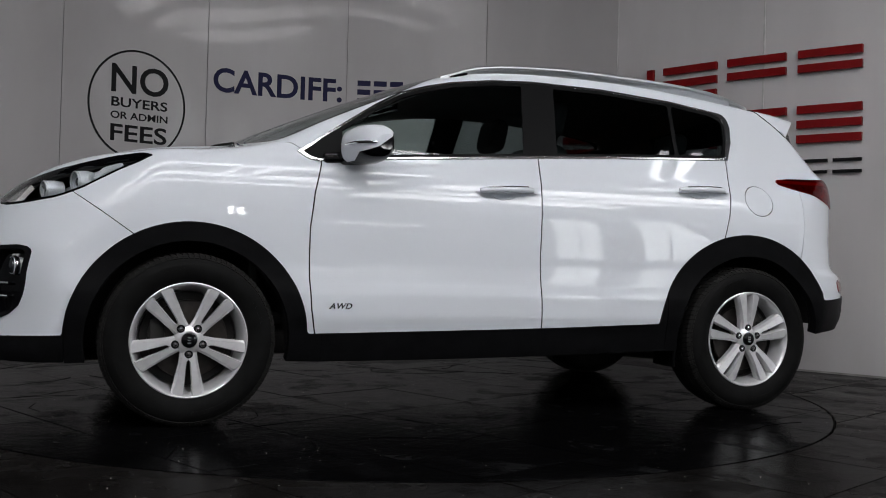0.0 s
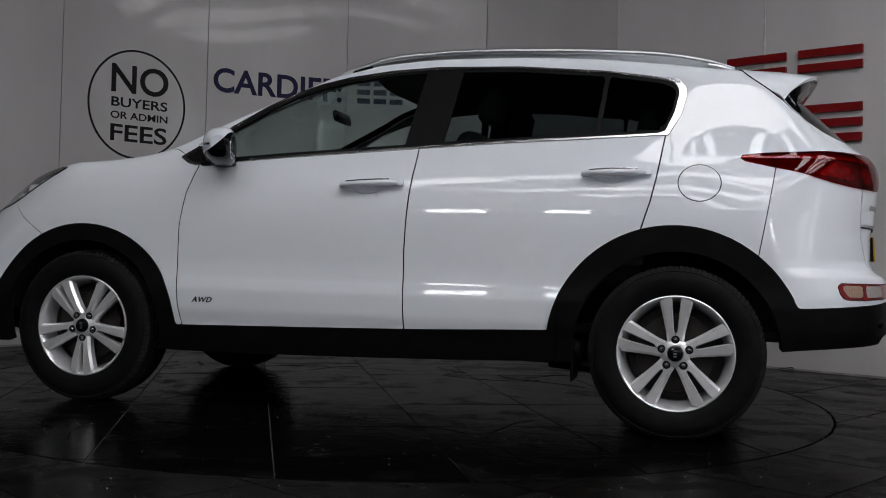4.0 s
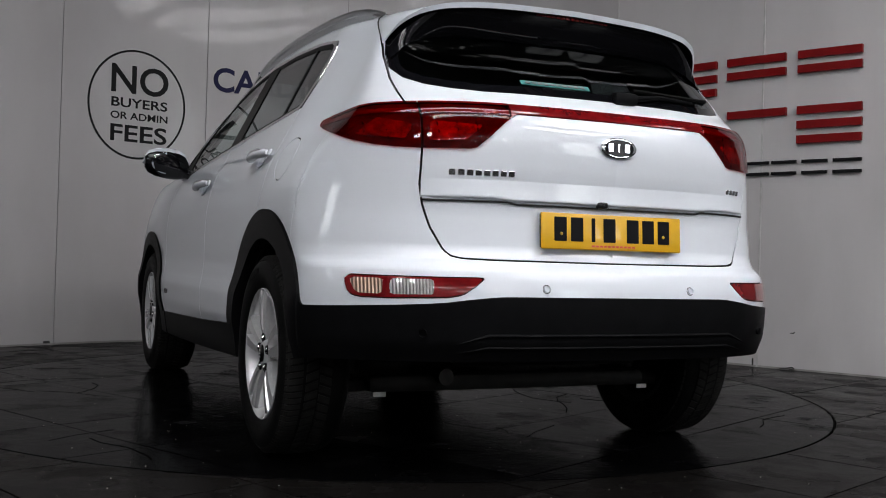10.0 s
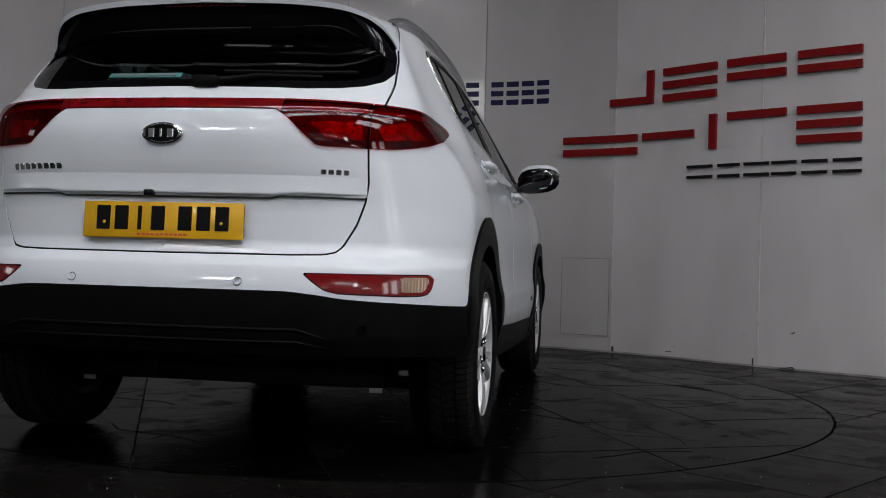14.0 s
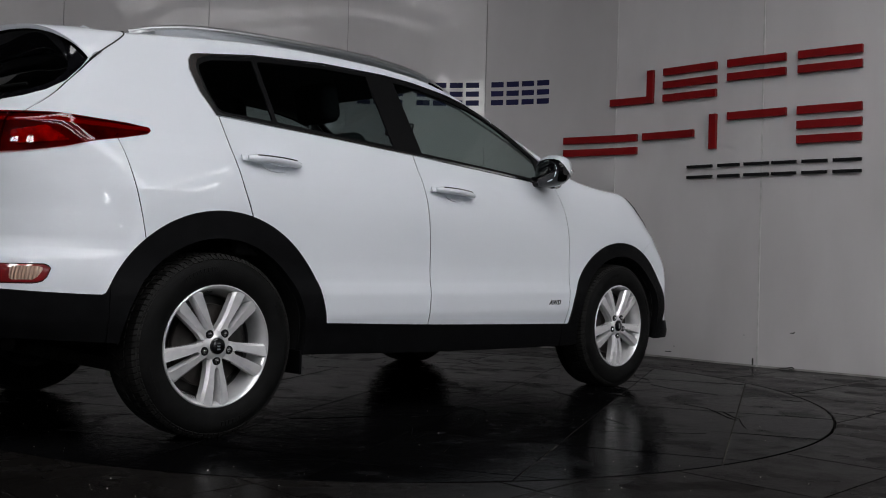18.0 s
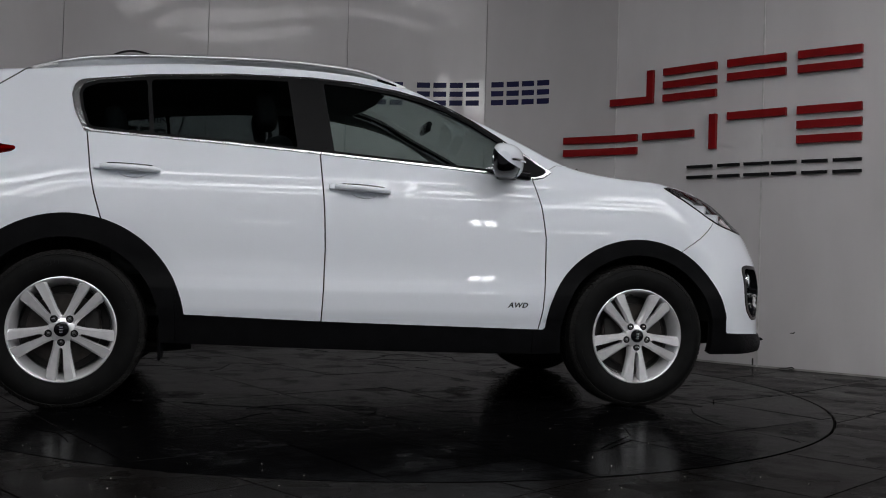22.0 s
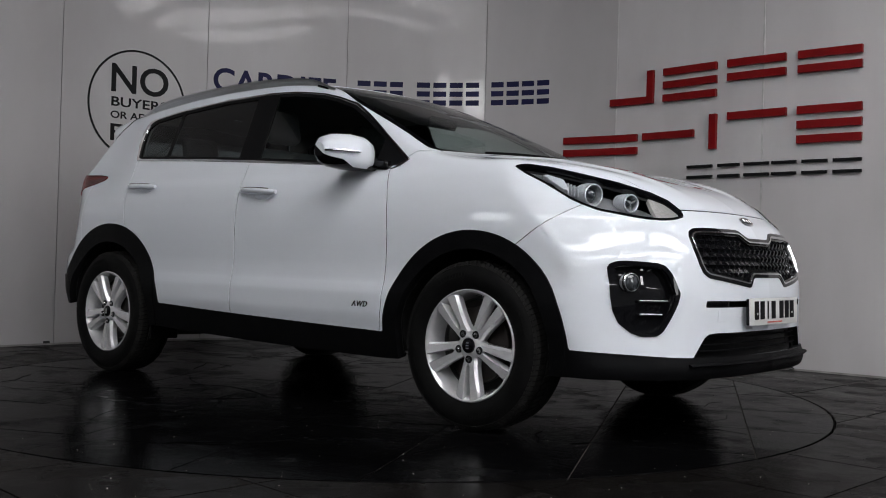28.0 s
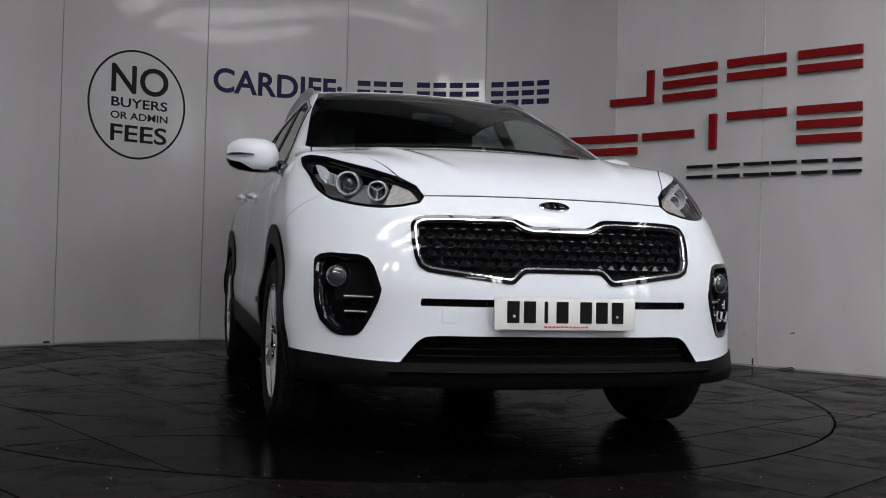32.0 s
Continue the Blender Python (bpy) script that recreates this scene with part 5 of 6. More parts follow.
    flap = s.carve(fuel_f, 0.004)
    panel("fuel_flap", flap, white_paint, car, (1,), 0.0, 0.012)
    panel("body_side", (s.v, s.t), white_paint, car, (1,))
    for x, turn in ((1.335, 90), (-1.335, -90)):
        build_wheel(car, x, 1, turn)
        build_wheel(car, x, -1, 90)
    for k in (1, -1):
        build_mirror(car, k)
    build_rails(car)
    build_spoiler(car)
    build_fittings(car)
    build_underside(car)
    build_interior(car)
    # dark inner shell behind the gaps
    shell = Sheet(*skin(90, 45, 110))
    for f in (lambda p: p[:, 2] - belly_z(p[:, 0]) - 0.01, opening_f, lambda p: dlo_f(p) + 0.012, lambda p: screen_f(p) + 0.02, lambda p: backlight_f(p) + 0.02,
              lambda p: headlamp_f(p) + 0.01, lambda p: np.maximum(poly_sd(p[:, 1], p[:, 2], FOG), 1.5 - p[:, 0]), lambda p: np.maximum(poly_sd(p[:, 1], p[:, 2], GRILLE), 1.5 - p[:, 0]), intake_f):
        shell.carve(f)
    roof_lining = shell.carve(lambda p: np.maximum(1.22 + 0.02 - p[:, 2], p[:, 0] - 0.75))
    panel("cabin_lining", roof_lining, lining, car, (1, -1), -0.034, 0.004, "pale grey cabin lining")
    panel("inner_shell", (shell.v, shell.t), trim_grey, car, (1, -1), -0.030, 0.005, "dark inner shell and lining")
    return car


# ---- the place: materials ----
def slate_material(name, base, rough, gloss_patch):
    """Honed slate: riven bump, dull scuffs and dust, a slightly different tone in each tile."""
    m = material(name, base, rough, spec=0.0100 if "floor" in name else 0.0085)
    nt = m.node_tree
    b = nt.nodes["Principled BSDF"]
    co = nt.nodes.new("ShaderNodeTexCoord")
    info = nt.nodes.new("ShaderNodeObjectInfo")
    off = nt.nodes.new("ShaderNodeVectorMath")
    off.operation = "MULTIPLY_ADD"
    nt.links.new(info.outputs["Random"], off.inputs[0])
    off.inputs[1].default_value = (17.0, 11.0, 5.0)
    nt.links.new(co.outputs["Object"], off.inputs[2])

    def noise_tex(scale, detail, rough_=0.6):
        n = nt.nodes.new("ShaderNodeTexNoise")
        n.inputs["Scale"].default_value, n.inputs["Detail"].default_value, n.inputs["Roughness"].default_value = scale, detail, rough_
        nt.links.new(off.outputs[0], n.inputs["Vector"])
        return n

    def span(src, a, z, lo, hi):
        r = nt.nodes.new("ShaderNodeMapRange")
        for k, v in (("From Min", a), ("From Max", z), ("To Min", lo), ("To Max", hi)):
            r.inputs[k].default_value = v
        nt.links.new(src, r.inputs["Value"])
        return r.outputs["Result"]
    big, fine, scuff = noise_tex(2.2, 5), noise_tex(38, 6), noise_tex(7, 8, 0.7)
    tone = nt.nodes.new("ShaderNodeMath")
    tone.operation = "MULTIPLY"
    nt.links.new(span(big.outputs["Fac"], 0.3, 0.7, 0.7, 1.35), tone.inputs[0])
    nt.links.new(span(info.outputs["Random"], 0, 1, 0.75, 1.25), tone.inputs[1])
    mix = nt.nodes.new("ShaderNodeVectorMath")
    mix.operation = "SCALE"
    mix.inputs[0].default_value = base
    nt.links.new(tone.outputs[0], mix.inputs["Scale"])
    nt.links.new(mix.outputs[0], b.inputs["Base Color"])
    rv = nt.nodes.new("ShaderNodeMath")
    rv.operation = "ADD"
    nt.links.new(span(big.outputs["Fac"], 0.35, 0.7, rough - 0.06, rough + gloss_patch), rv.inputs[0])
    nt.links.new(span(scuff.outputs["Fac"], 0.45, 0.75, 0.0, 0.14), rv.inputs[1])
    # dull smudges with soft edges
    smudge, rs = noise_tex(3.4, 3, 0.5), nt.nodes.new("ShaderNodeMath")
    rs.operation = "ADD"
    nt.links.new(rv.outputs[0], rs.inputs[0])
    nt.links.new(span(smudge.outputs["Fac"], 0.54, 0.62, 0.0, 0.16), rs.inputs[1])
    nt.links.new(rs.outputs[0], b.inputs["Roughness"])
    b1, b2 = nt.nodes.new("ShaderNodeBump"), nt.nodes.new("ShaderNodeBump")
    b1.inputs["Strength"].default_value, b1.inputs["Distance"].default_value = 0.10, 0.02
    b2.inputs["Strength"].default_value, b2.inputs["Distance"].default_value = 0.06, 0.004
    nt.links.new(scuff.outputs["Fac"], b1.inputs["Height"])
    nt.links.new(fine.outputs["Fac"], b2.inputs["Height"])
    nt.links.new(b1.outputs["Normal"], b2.inputs["Normal"])
    nt.links.new(b2.outputs["Normal"], b.inputs["Normal"])
    return m


def panel_material(name, tone):
    """White-grey laminated wall panels with smears, scuffs and faint cloudiness."""
    m = material(name, (0.42, 0.405, 0.41), 0.32, spec=0.45)
    nt = m.node_tree
    b = nt.nodes["Principled BSDF"]
    co = nt.nodes.new("ShaderNodeTexCoord")
    mp = nt.nodes.new("ShaderNodeMapping")
    mp.inputs["Scale"].default_value = (1.0, 1.0, 0.35)
    nt.links.new(co.outputs["Object"], mp.inputs["Vector"])
    n1, n2 = nt.nodes.new("ShaderNodeTexNoise"), nt.nodes.new("ShaderNodeTexNoise")
    n1.inputs["Scale"].default_value, n1.inputs["Detail"].default_value = 1.7, 7
    n2.inputs["Scale"].default_value, n2.inputs["Detail"].default_value = 9, 8
    nt.links.new(mp.outputs[0], n1.inputs["Vector"])
    nt.links.new(co.outputs["Object"], n2.inputs["Vector"])
    r = nt.nodes.new("ShaderNodeValToRGB")
    r.color_ramp.elements[0].position, r.color_ramp.elements[1].position = 0.25, 0.75
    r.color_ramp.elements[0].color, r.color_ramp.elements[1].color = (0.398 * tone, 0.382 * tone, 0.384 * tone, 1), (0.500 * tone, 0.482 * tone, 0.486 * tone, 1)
    nt.links.new(n1.outputs["Fac"], r.inputs["Fac"])
    nt.links.new(r.outputs["Color"], b.inputs["Base Color"])
    q = nt.nodes.new("ShaderNodeMapRange")
    q.inputs["From Min"].default_value, q.inputs["From Max"].default_value = 0.3, 0.7
    q.inputs["To Min"].default_value, q.inputs["To Max"].default_value = 0.28, 0.34
    nt.links.new(n2.outputs["Fac"], q.inputs["Value"])
    nt.links.new(q.outputs["Result"], b.inputs["Roughness"])
    bp = nt.nodes.new("ShaderNodeBump")
    bp.inputs["Strength"].default_value, bp.inputs["Distance"].default_value = 0.05, 0.02
    nt.links.new(n1.outputs["Fac"], bp.inputs["Height"])
    nt.links.new(bp.outputs["Normal"], b.inputs["Normal"])
    # clear laminate face, slightly wavy
    b.inputs["Coat Weight"].default_value, b.inputs["Coat Roughness"].default_value = 0.26, 0.035
    n3, wv = nt.nodes.new("ShaderNodeTexNoise"), nt.nodes.new("ShaderNodeBump")
    n3.inputs["Scale"].default_value, n3.inputs["Detail"].default_value = 1.6, 1
    wv.inputs["Strength"].default_value, wv.inputs["Distance"].default_value = 0.06, 0.02
    nt.links.new(co.outputs["Object"], n3.inputs["Vector"])
    nt.links.new(n3.outputs["Fac"], wv.inputs["Height"])
    nt.links.new(wv.outputs["Normal"], b.inputs["Coat Normal"])
    return m


slate_disc = slate_material("slate_turning", (0.0020, 0.0020, 0.0022), 0.07, 0.05)
slate_floor = slate_material("slate_floor", (0.0060, 0.0054, 0.0051), 0.16, 0.12)
grout = material("grout", (0.075, 0.068, 0.062), 0.95, spec=0.05, vary=(30, 0.5))
dark_gap = material("dark_gap", (0.004, 0.004, 0.004), 0.95, spec=0.0)
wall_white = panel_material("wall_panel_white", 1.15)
# right-hand panels: paler past the joint, and raised further for missing light
wall_brightened = panel_material("wall_panel_brightened", 1.38)
wall_edge = material("wall_edge", (0.30, 0.29, 0.28), 0.7, vary=(9, 0.3))
trim_white = material("trim_white", (0.55, 0.54, 0.53), 0.4, vary=(12, 0.15))
sign_red = material("sign_red", (0.21, 0.0035, 0.005), 0.4, spec=0.2, vary=(6, 0.08))
sign_black = material("sign_black", (0.008, 0.008, 0.009), 0.45, spec=0.15, vary=(9, 0.2))
sign_navy = material("sign_navy", (0.009, 0.010, 0.055), 0.5, spec=0.2, vary=(8, 0.15))
hall_wall = material("hall_wall", (0.30, 0.30, 0.31), 0.8, vary=(0.6, 0.15))
hall_roof = material("hall_roof", (0.035, 0.035, 0.038), 0.8, vary=(0.8, 0.3))
steel_brown = material("steel_brown", (0.13, 0.045, 0.025), 0.6, vary=(3, 0.3))
rubbish = material("cable_black", (0.02, 0.02, 0.02), 0.5)
dust = material("dust_flecks", (0.55, 0.52, 0.48), 0.9)
daylight = glow("roof_daylight", (0.98, 0.98, 1.0), 20.0)
door_light = glow("south_daylight", (0.975, 0.98, 1.0), 42.0)
west_light = glow("west_daylight", (0.95, 0.98, 1.0), 10.0)
east_light = glow("east_daylight", (0.95, 0.98, 1.0), 9.0)

# ---- the curved wall ----
WALL = [(-5.2, 4.2), (-4.05, 5.75), (-2.838, 7.229), (-1.945, 7.948), (-0.862, 8.397), (0.324, 8.342), (1.349, 7.826), (2.245, 6.985), (3.15, 6.23), (4.05, 5.45), (5.2, 4.4)]
WALL_H = 3.7


def wall_line():
    pts = []
    for i in range(1, len(WALL) - 2):
        p0, p1, p2, p3 = (np.array(WALL[i + j]) for j in (-1, 0, 1, 2))
        for t in np.linspace(0, 1, 40, endpoint=False):
            pts.append(0.5 * (2 * p1 + (p2 - p0) * t + (2 * p0 - 5 * p1 + 4 * p2 - p3) * t * t + (3 * p1 - p0 - 3 * p2 + p3) * t ** 3))
    pts.append(np.array(WALL[-2]))
    return np.array(pts)


LINE = wall_line()
LINE_S = np.concatenate([[0], np.cumsum(np.hypot(*np.diff(LINE, axis=0).T))])
JOINTS = [float(LINE_S[i * 40]) for i in range(len(WALL) - 2)]


def on_wall(s, out=0.0):
    """The wall's place s metres along, and out metres before it."""
    p = np.array([np.interp(s, LINE_S, LINE[:, 0]), np.interp(s, LINE_S, LINE[:, 1])])
    e = 0.02
    d = np.array([np.interp(s + e, LINE_S, LINE[:, i]) - np.interp(s - e, LINE_S, LINE[:, i]) for i in (0, 1)])
    d /= np.hypot(*d)
    return p[0] + d[1] * out, p[1] - d[0] * out


def bent(shape, s0, z0, out=0.0):
    """Lays a shape (x along, -y out, z up) on the curved wall."""
    v = []
    for x, y, z in shape[0]:
        px, py = on_wall(s0 + x, out - y)
        v.append((px, py, z0 + z))
    return v, shape[1]


def strip_shape(w, h, d, n=10):
    """A bar that can bend along its length."""
    xs = np.linspace(-w / 2, w / 2, n)
    v = [(x, y, z) for x in xs for y, z in ((0.0, -h / 2), (-d, -h / 2), (-d, h / 2), (0.0, h / 2))]
    f = []
    for i in range(n - 1):
        for j in range(4):
            a, b = i * 4 + j, i * 4 + (j + 1) % 4
            f.append((a, a + 4, b + 4, b))
    f += [(0, 1, 2, 3), tuple(reversed(range(4 * n - 4, 4 * n)))]
    return v, f


def build_wall():
    ss = np.linspace(0, float(LINE_S[-1]), 90)
    v, f = [], []
    for s in ss:
        for out in (-0.012, -0.20):
            x, y = on_wall(s, out)
            v += [(x, y, -0.02), (x, y, WALL_H)]
    for i in range(len(ss) - 1):
        a, b = i * 4, i * 4 + 4
        f += [(a, a + 1, b + 1, b), (a + 2, b + 2, b + 3, a + 3), (a + 1, a + 3, b + 3, b + 1)]
    wall = part("wall_back", (v, f), wall_edge, None, "curved showroom wall of pale laminated panels")
    tagged(wall, kind="structure", category="wall")
    for i in range(len(JOINTS) - 1):
        w = JOINTS[i + 1] - JOINTS[i] - 0.006
        part("wall_panel", bent(strip_shape(w, WALL_H - 0.02, 0.012, 14), (JOINTS[i] + JOINTS[i + 1]) / 2, WALL_H / 2 + 0.004, -0.012), wall_brightened if i > 4 else wall_white, wall)
    for i, w in ((5, 0.006), (6, 0.013)):
        part("joint_strip", bent(strip_shape(w, WALL_H, 0.005, 3), JOINTS[i], WALL_H / 2), trim_white, wall, "white joint strip")
    part("access_hatch", bent(strip_shape(0.41, 0.612, 0.005, 6), 6.360, 0.436), wall_white, wall, "flush white access hatch")
    for dx, dz, w, h in ((0, 0.308, 0.42, 0.005), (0, -0.308, 0.42, 0.005), (-0.207, 0, 0.005, 0.62), (0.207, 0, 0.005, 0.62)):
        part("hatch_edge", bent(strip_shape(w, h, 0.0065, 6), 6.360 + dx, 0.436 + dz), wall_edge, wall)
    for s, z, w, h in ((8.07, 0.256, 0.028, 0.006), (7.10, 0.050, 0.055, 0.006), (7.15, 0.095, 0.014, 0.004), (7.72, 0.22, 0.010, 0.004), (8.085, 0.262, 0.010, 0.008), (1.86, 0.02, 0.05, 0.02), (7.79, 0.03, 0.012, 0.06), (6.61, 0.03, 0.02, 0.04)):
        part("scuff", bent(strip_shape(w, h, 0.002, 3), s, z), rubbish, wall)
    for s0, s1 in ((0.02, 9.9),):
        part("foot_line", bent(strip_shape(s1 - s0, 0.012, 0.003, 80), (s0 + s1) / 2, 0.006), wall_edge, wall, "darker strip along the foot of the wall")
    return wall


def build_signs():
    # round notice
    v, f, n = [], [], 72
    ringv = []
    for i in range(n):
        a = 2 * math.pi * i / n
        for r, y in ((0.408, 0.0), (0.408, -0.003), (0.392, -0.003), (0.392, 0.0)):
            ringv.append((r * math.cos(a) * 0.955, y, r * math.sin(a) * 1.04))
    rf = []
    for i in range(n):
        for j in range(3):
            a, b = i * 4 + j, ((i + 1) % n) * 4 + j
            rf.append((a, b, b + 1, a + 1))
    sign = part("notice", bent((ringv, rf), 2.503, 1.838), sign_black, None, "round black-lettered notice on the wall")
    tagged(sign, category="sign")
    for word, size, z, wide in (("NO", 0.300, 2.028, 0.455), ("BUYERS", 0.110, 1.846, 0.447), ("OR ADMIN", 0.080, 1.745, 0.455), ("FEES", 0.185, 1.610, 0.450)):
        t = text_shape(word, size, 0.003, 1.0, size * 0.016)
        xs, zs = [p[0] for p in t[0]], [p[2] for p in t[0]]
        height = {"NO": 0.222, "BUYERS": 0.074, "OR ADMIN": 0.057, "FEES": 0.132}[word]
        cx, cz = (max(xs) + min(xs)) / 2, (max(zs) + min(zs)) / 2
        kx, kz = wide / (max(xs) - min(xs)), height / (max(zs) - min(zs))
        t = [((p[0] - cx) * kx, p[1], (p[2] - cz) * kz) for p in t[0]], t[1]
        part("lettering", bent(t, 2.524, z, 0.003), sign_black, sign, word.lower() + " in black capitals")
    # town and telephone line
    line = text_shape("CARDIFF:", 0.28, 0.003, 1.0, 0.006)
    xs, zs = [p[0] for p in line[0]], [p[2] for p in line[0]]
    cx, cz = (max(xs) + min(xs)) / 2, (max(zs) + min(zs)) / 2
    line = [((p[0] - cx) * 1.09 / (max(xs) - min(xs)), p[1], (p[2] - cz) * 0.200 / (max(zs) - min(zs))) for p in line[0]], line[1]
    town = part("wall_lettering", bent(line, 3.660, 2.118, 0.003), sign_navy, None, "navy town name and a telephone line of bars on the wall")
    tagged(town, category="sign")
    for a, b, cnt in ((4.322, 4.739, 3), (4.831, 5.397, 4), (5.475, 6.011, 4)):
        step = (b - a) / cnt
        for i in range(cnt):
            s = a + step * (i + 0.5)
            for dz in (-0.076, 0.0, 0.076):
                part("digit_bar", bent(strip_shape(step * 0.80, 0.045, 0.003, 4), s, 2.118 + dz), sign_navy, town)
    # raised dealer sign, drawn as plain bars
    big = new("dealer_sign")
    tagged(big, "raised red and black dealer sign drawn as bars on the wall", "sign")
    rows = (("red_bar", sign_red, 2.210, 1.955, 0.030, ((6.520, 6.931, "LB"), (7.017, 7.469, "TMB"), (7.558, 7.994, "TM"), (8.079, 8.507, "TM"))),
            ("red_bar", sign_red, 1.826, 1.568, 0.030, ((6.148, 6.792, "MB"), (6.843, 7.286, "M"), (7.420, 7.475, "V"), (7.567, 8.002, "T"), (8.079, 8.511, "TMB"))),
            ("black_bar", sign_black, 1.455, 1.356, 0.020, ((7.236, 7.445, "TB"), (7.492, 7.662, "TB"), (7.698, 7.883, "TB"), (7.904, 8.076, "TB"), (8.116, 8.288, "TB"), (8.326, 8.513, "TB"))))
    for name, mat_, top, low, deep, cells in rows:
        h = (top - low) * 0.215
        for a, b, kind in cells:
            mid = (a + b) / 2
            for c in kind:
                if c == "V":
                    part(name, bent(strip_shape(b - a, top - low, deep, 3), mid, (top + low) / 2, 0.006), mat_, big)
                    continue
                z = {"T": top - h / 2, "M": (top + low) / 2, "B": low + h / 2, "L": (top + low) / 2}[c]
                if c == "L":
                    part(name, bent(strip_shape(0.055, top - low, deep, 3), b - 0.03, z, 0.006), mat_, big)
                else:
                    part(name, bent(strip_shape(b - a - (0.0 if c != "B" or "L" not in kind else 0.06), h, deep, 8), mid, z, 0.006), mat_, big)


# ---- floor ----
def flat_tile(name, cx, cy, size, angle, field, mat_, parent, top, deep=0.012, fine=14):
    """A square slab cut by field, with a small bevel. None where nothing is left."""
    g = np.linspace(-size / 2, size / 2, fine)
    u, w = np.meshgrid(g, g, indexing="ij")
    c, s = math.cos(angle), math.sin(angle)
    p = np.stack([cx + c * u.ravel() - s * w.ravel(), cy + s * u.ravel() + c * w.ravel(), np.zeros(u.size)], 1)
    i = (np.arange(fine - 1)[:, None] * fine + np.arange(fine - 1)).ravel()
    t = np.concatenate([np.stack([i, i + fine, i + fine + 1], 1), np.stack([i, i + fine + 1, i + 1], 1)])
    d = field(p)
    if d.max() < 0:
        p, t = p[[0, fine * (fine - 1), fine * fine - 1, fine - 1]], np.array([[0, 1, 2], [0, 2, 3]])
    else:
        (p, t), _ = split(p, t, field)
        if len(t) == 0:
            return None
        p, t = compact(p, t)
    area = 0.5 * np.abs(np.cross(p[t[:, 1]] - p[t[:, 0]], p[t[:, 2]] - p[t[:, 0]])[:, 2]).sum()
    if area < 0.0002:
        return None
    e = np.concatenate([t[:, [0, 1]], t[:, [1, 2]], t[:, [2, 0]]])
    _, first, count = np.unique(np.sort(e, 1), axis=0, return_index=True, return_counts=True)
    rim = e[first[count == 1]]
    ids = np.unique(rim.ravel())
    en = np.stack([(p[rim[:, 1]] - p[rim[:, 0]])[:, 1], -(p[rim[:, 1]] - p[rim[:, 0]])[:, 0]], 1)
    out = np.zeros((len(p), 2))
    np.add.at(out, rim[:, 0], en)
    np.add.at(out, rim[:, 1], en)
    out /= np.maximum(np.linalg.norm(out, axis=1, keepdims=True), 1e-9)
    pos = np.full(len(p), -1)
    pos[ids] = np.arange(len(ids))
    n, k = len(p), len(ids)
    topv = p.copy()
    topv[:, :2] -= out * 0.0014
    lay = random.Random(int((cx * 131 + cy * 17) * 1000))
    tilt = lay.uniform(-0.0014, 0.0014), lay.uniform(-0.0014, 0.0014)
    topv[:, 2] = top + (topv[:, 0] - cx) * tilt[0] + (topv[:, 1] - cy) * tilt[1]
    mid = p[ids].copy()
    mid[:, 2] = top - 0.002
    low = mid.copy()
    low[:, 2] = top - deep
    v = np.concatenate([topv, mid, low])
    a, b = rim[:, 0], rim[:, 1]
    f = [tuple(q) for q in t] + [(int(y), int(x), int(n + pos[x]), int(n + pos[y])) for x, y in zip(a, b)] + [(int(n + pos[y]), int(n + pos[x]), int(n + k + pos[x]), int(n + k + pos[y])) for x, y in zip(a, b)]
    return part(name, (v, f), mat_, parent, "", 20)


def ring_wall(c, r, z0, z1, out):
    n = 128
    v = [(c[0] + r * math.cos(2 * math.pi * i / n), c[1] + r * math.sin(2 * math.pi * i / n), z) for z in (z0, z1) for i in range(n)]
    f = [(i, n + i, n + (i + 1) % n, (i + 1) % n) for i in range(n)]
    return v, f if out > 0 else [tuple(reversed(q)) for q in f]


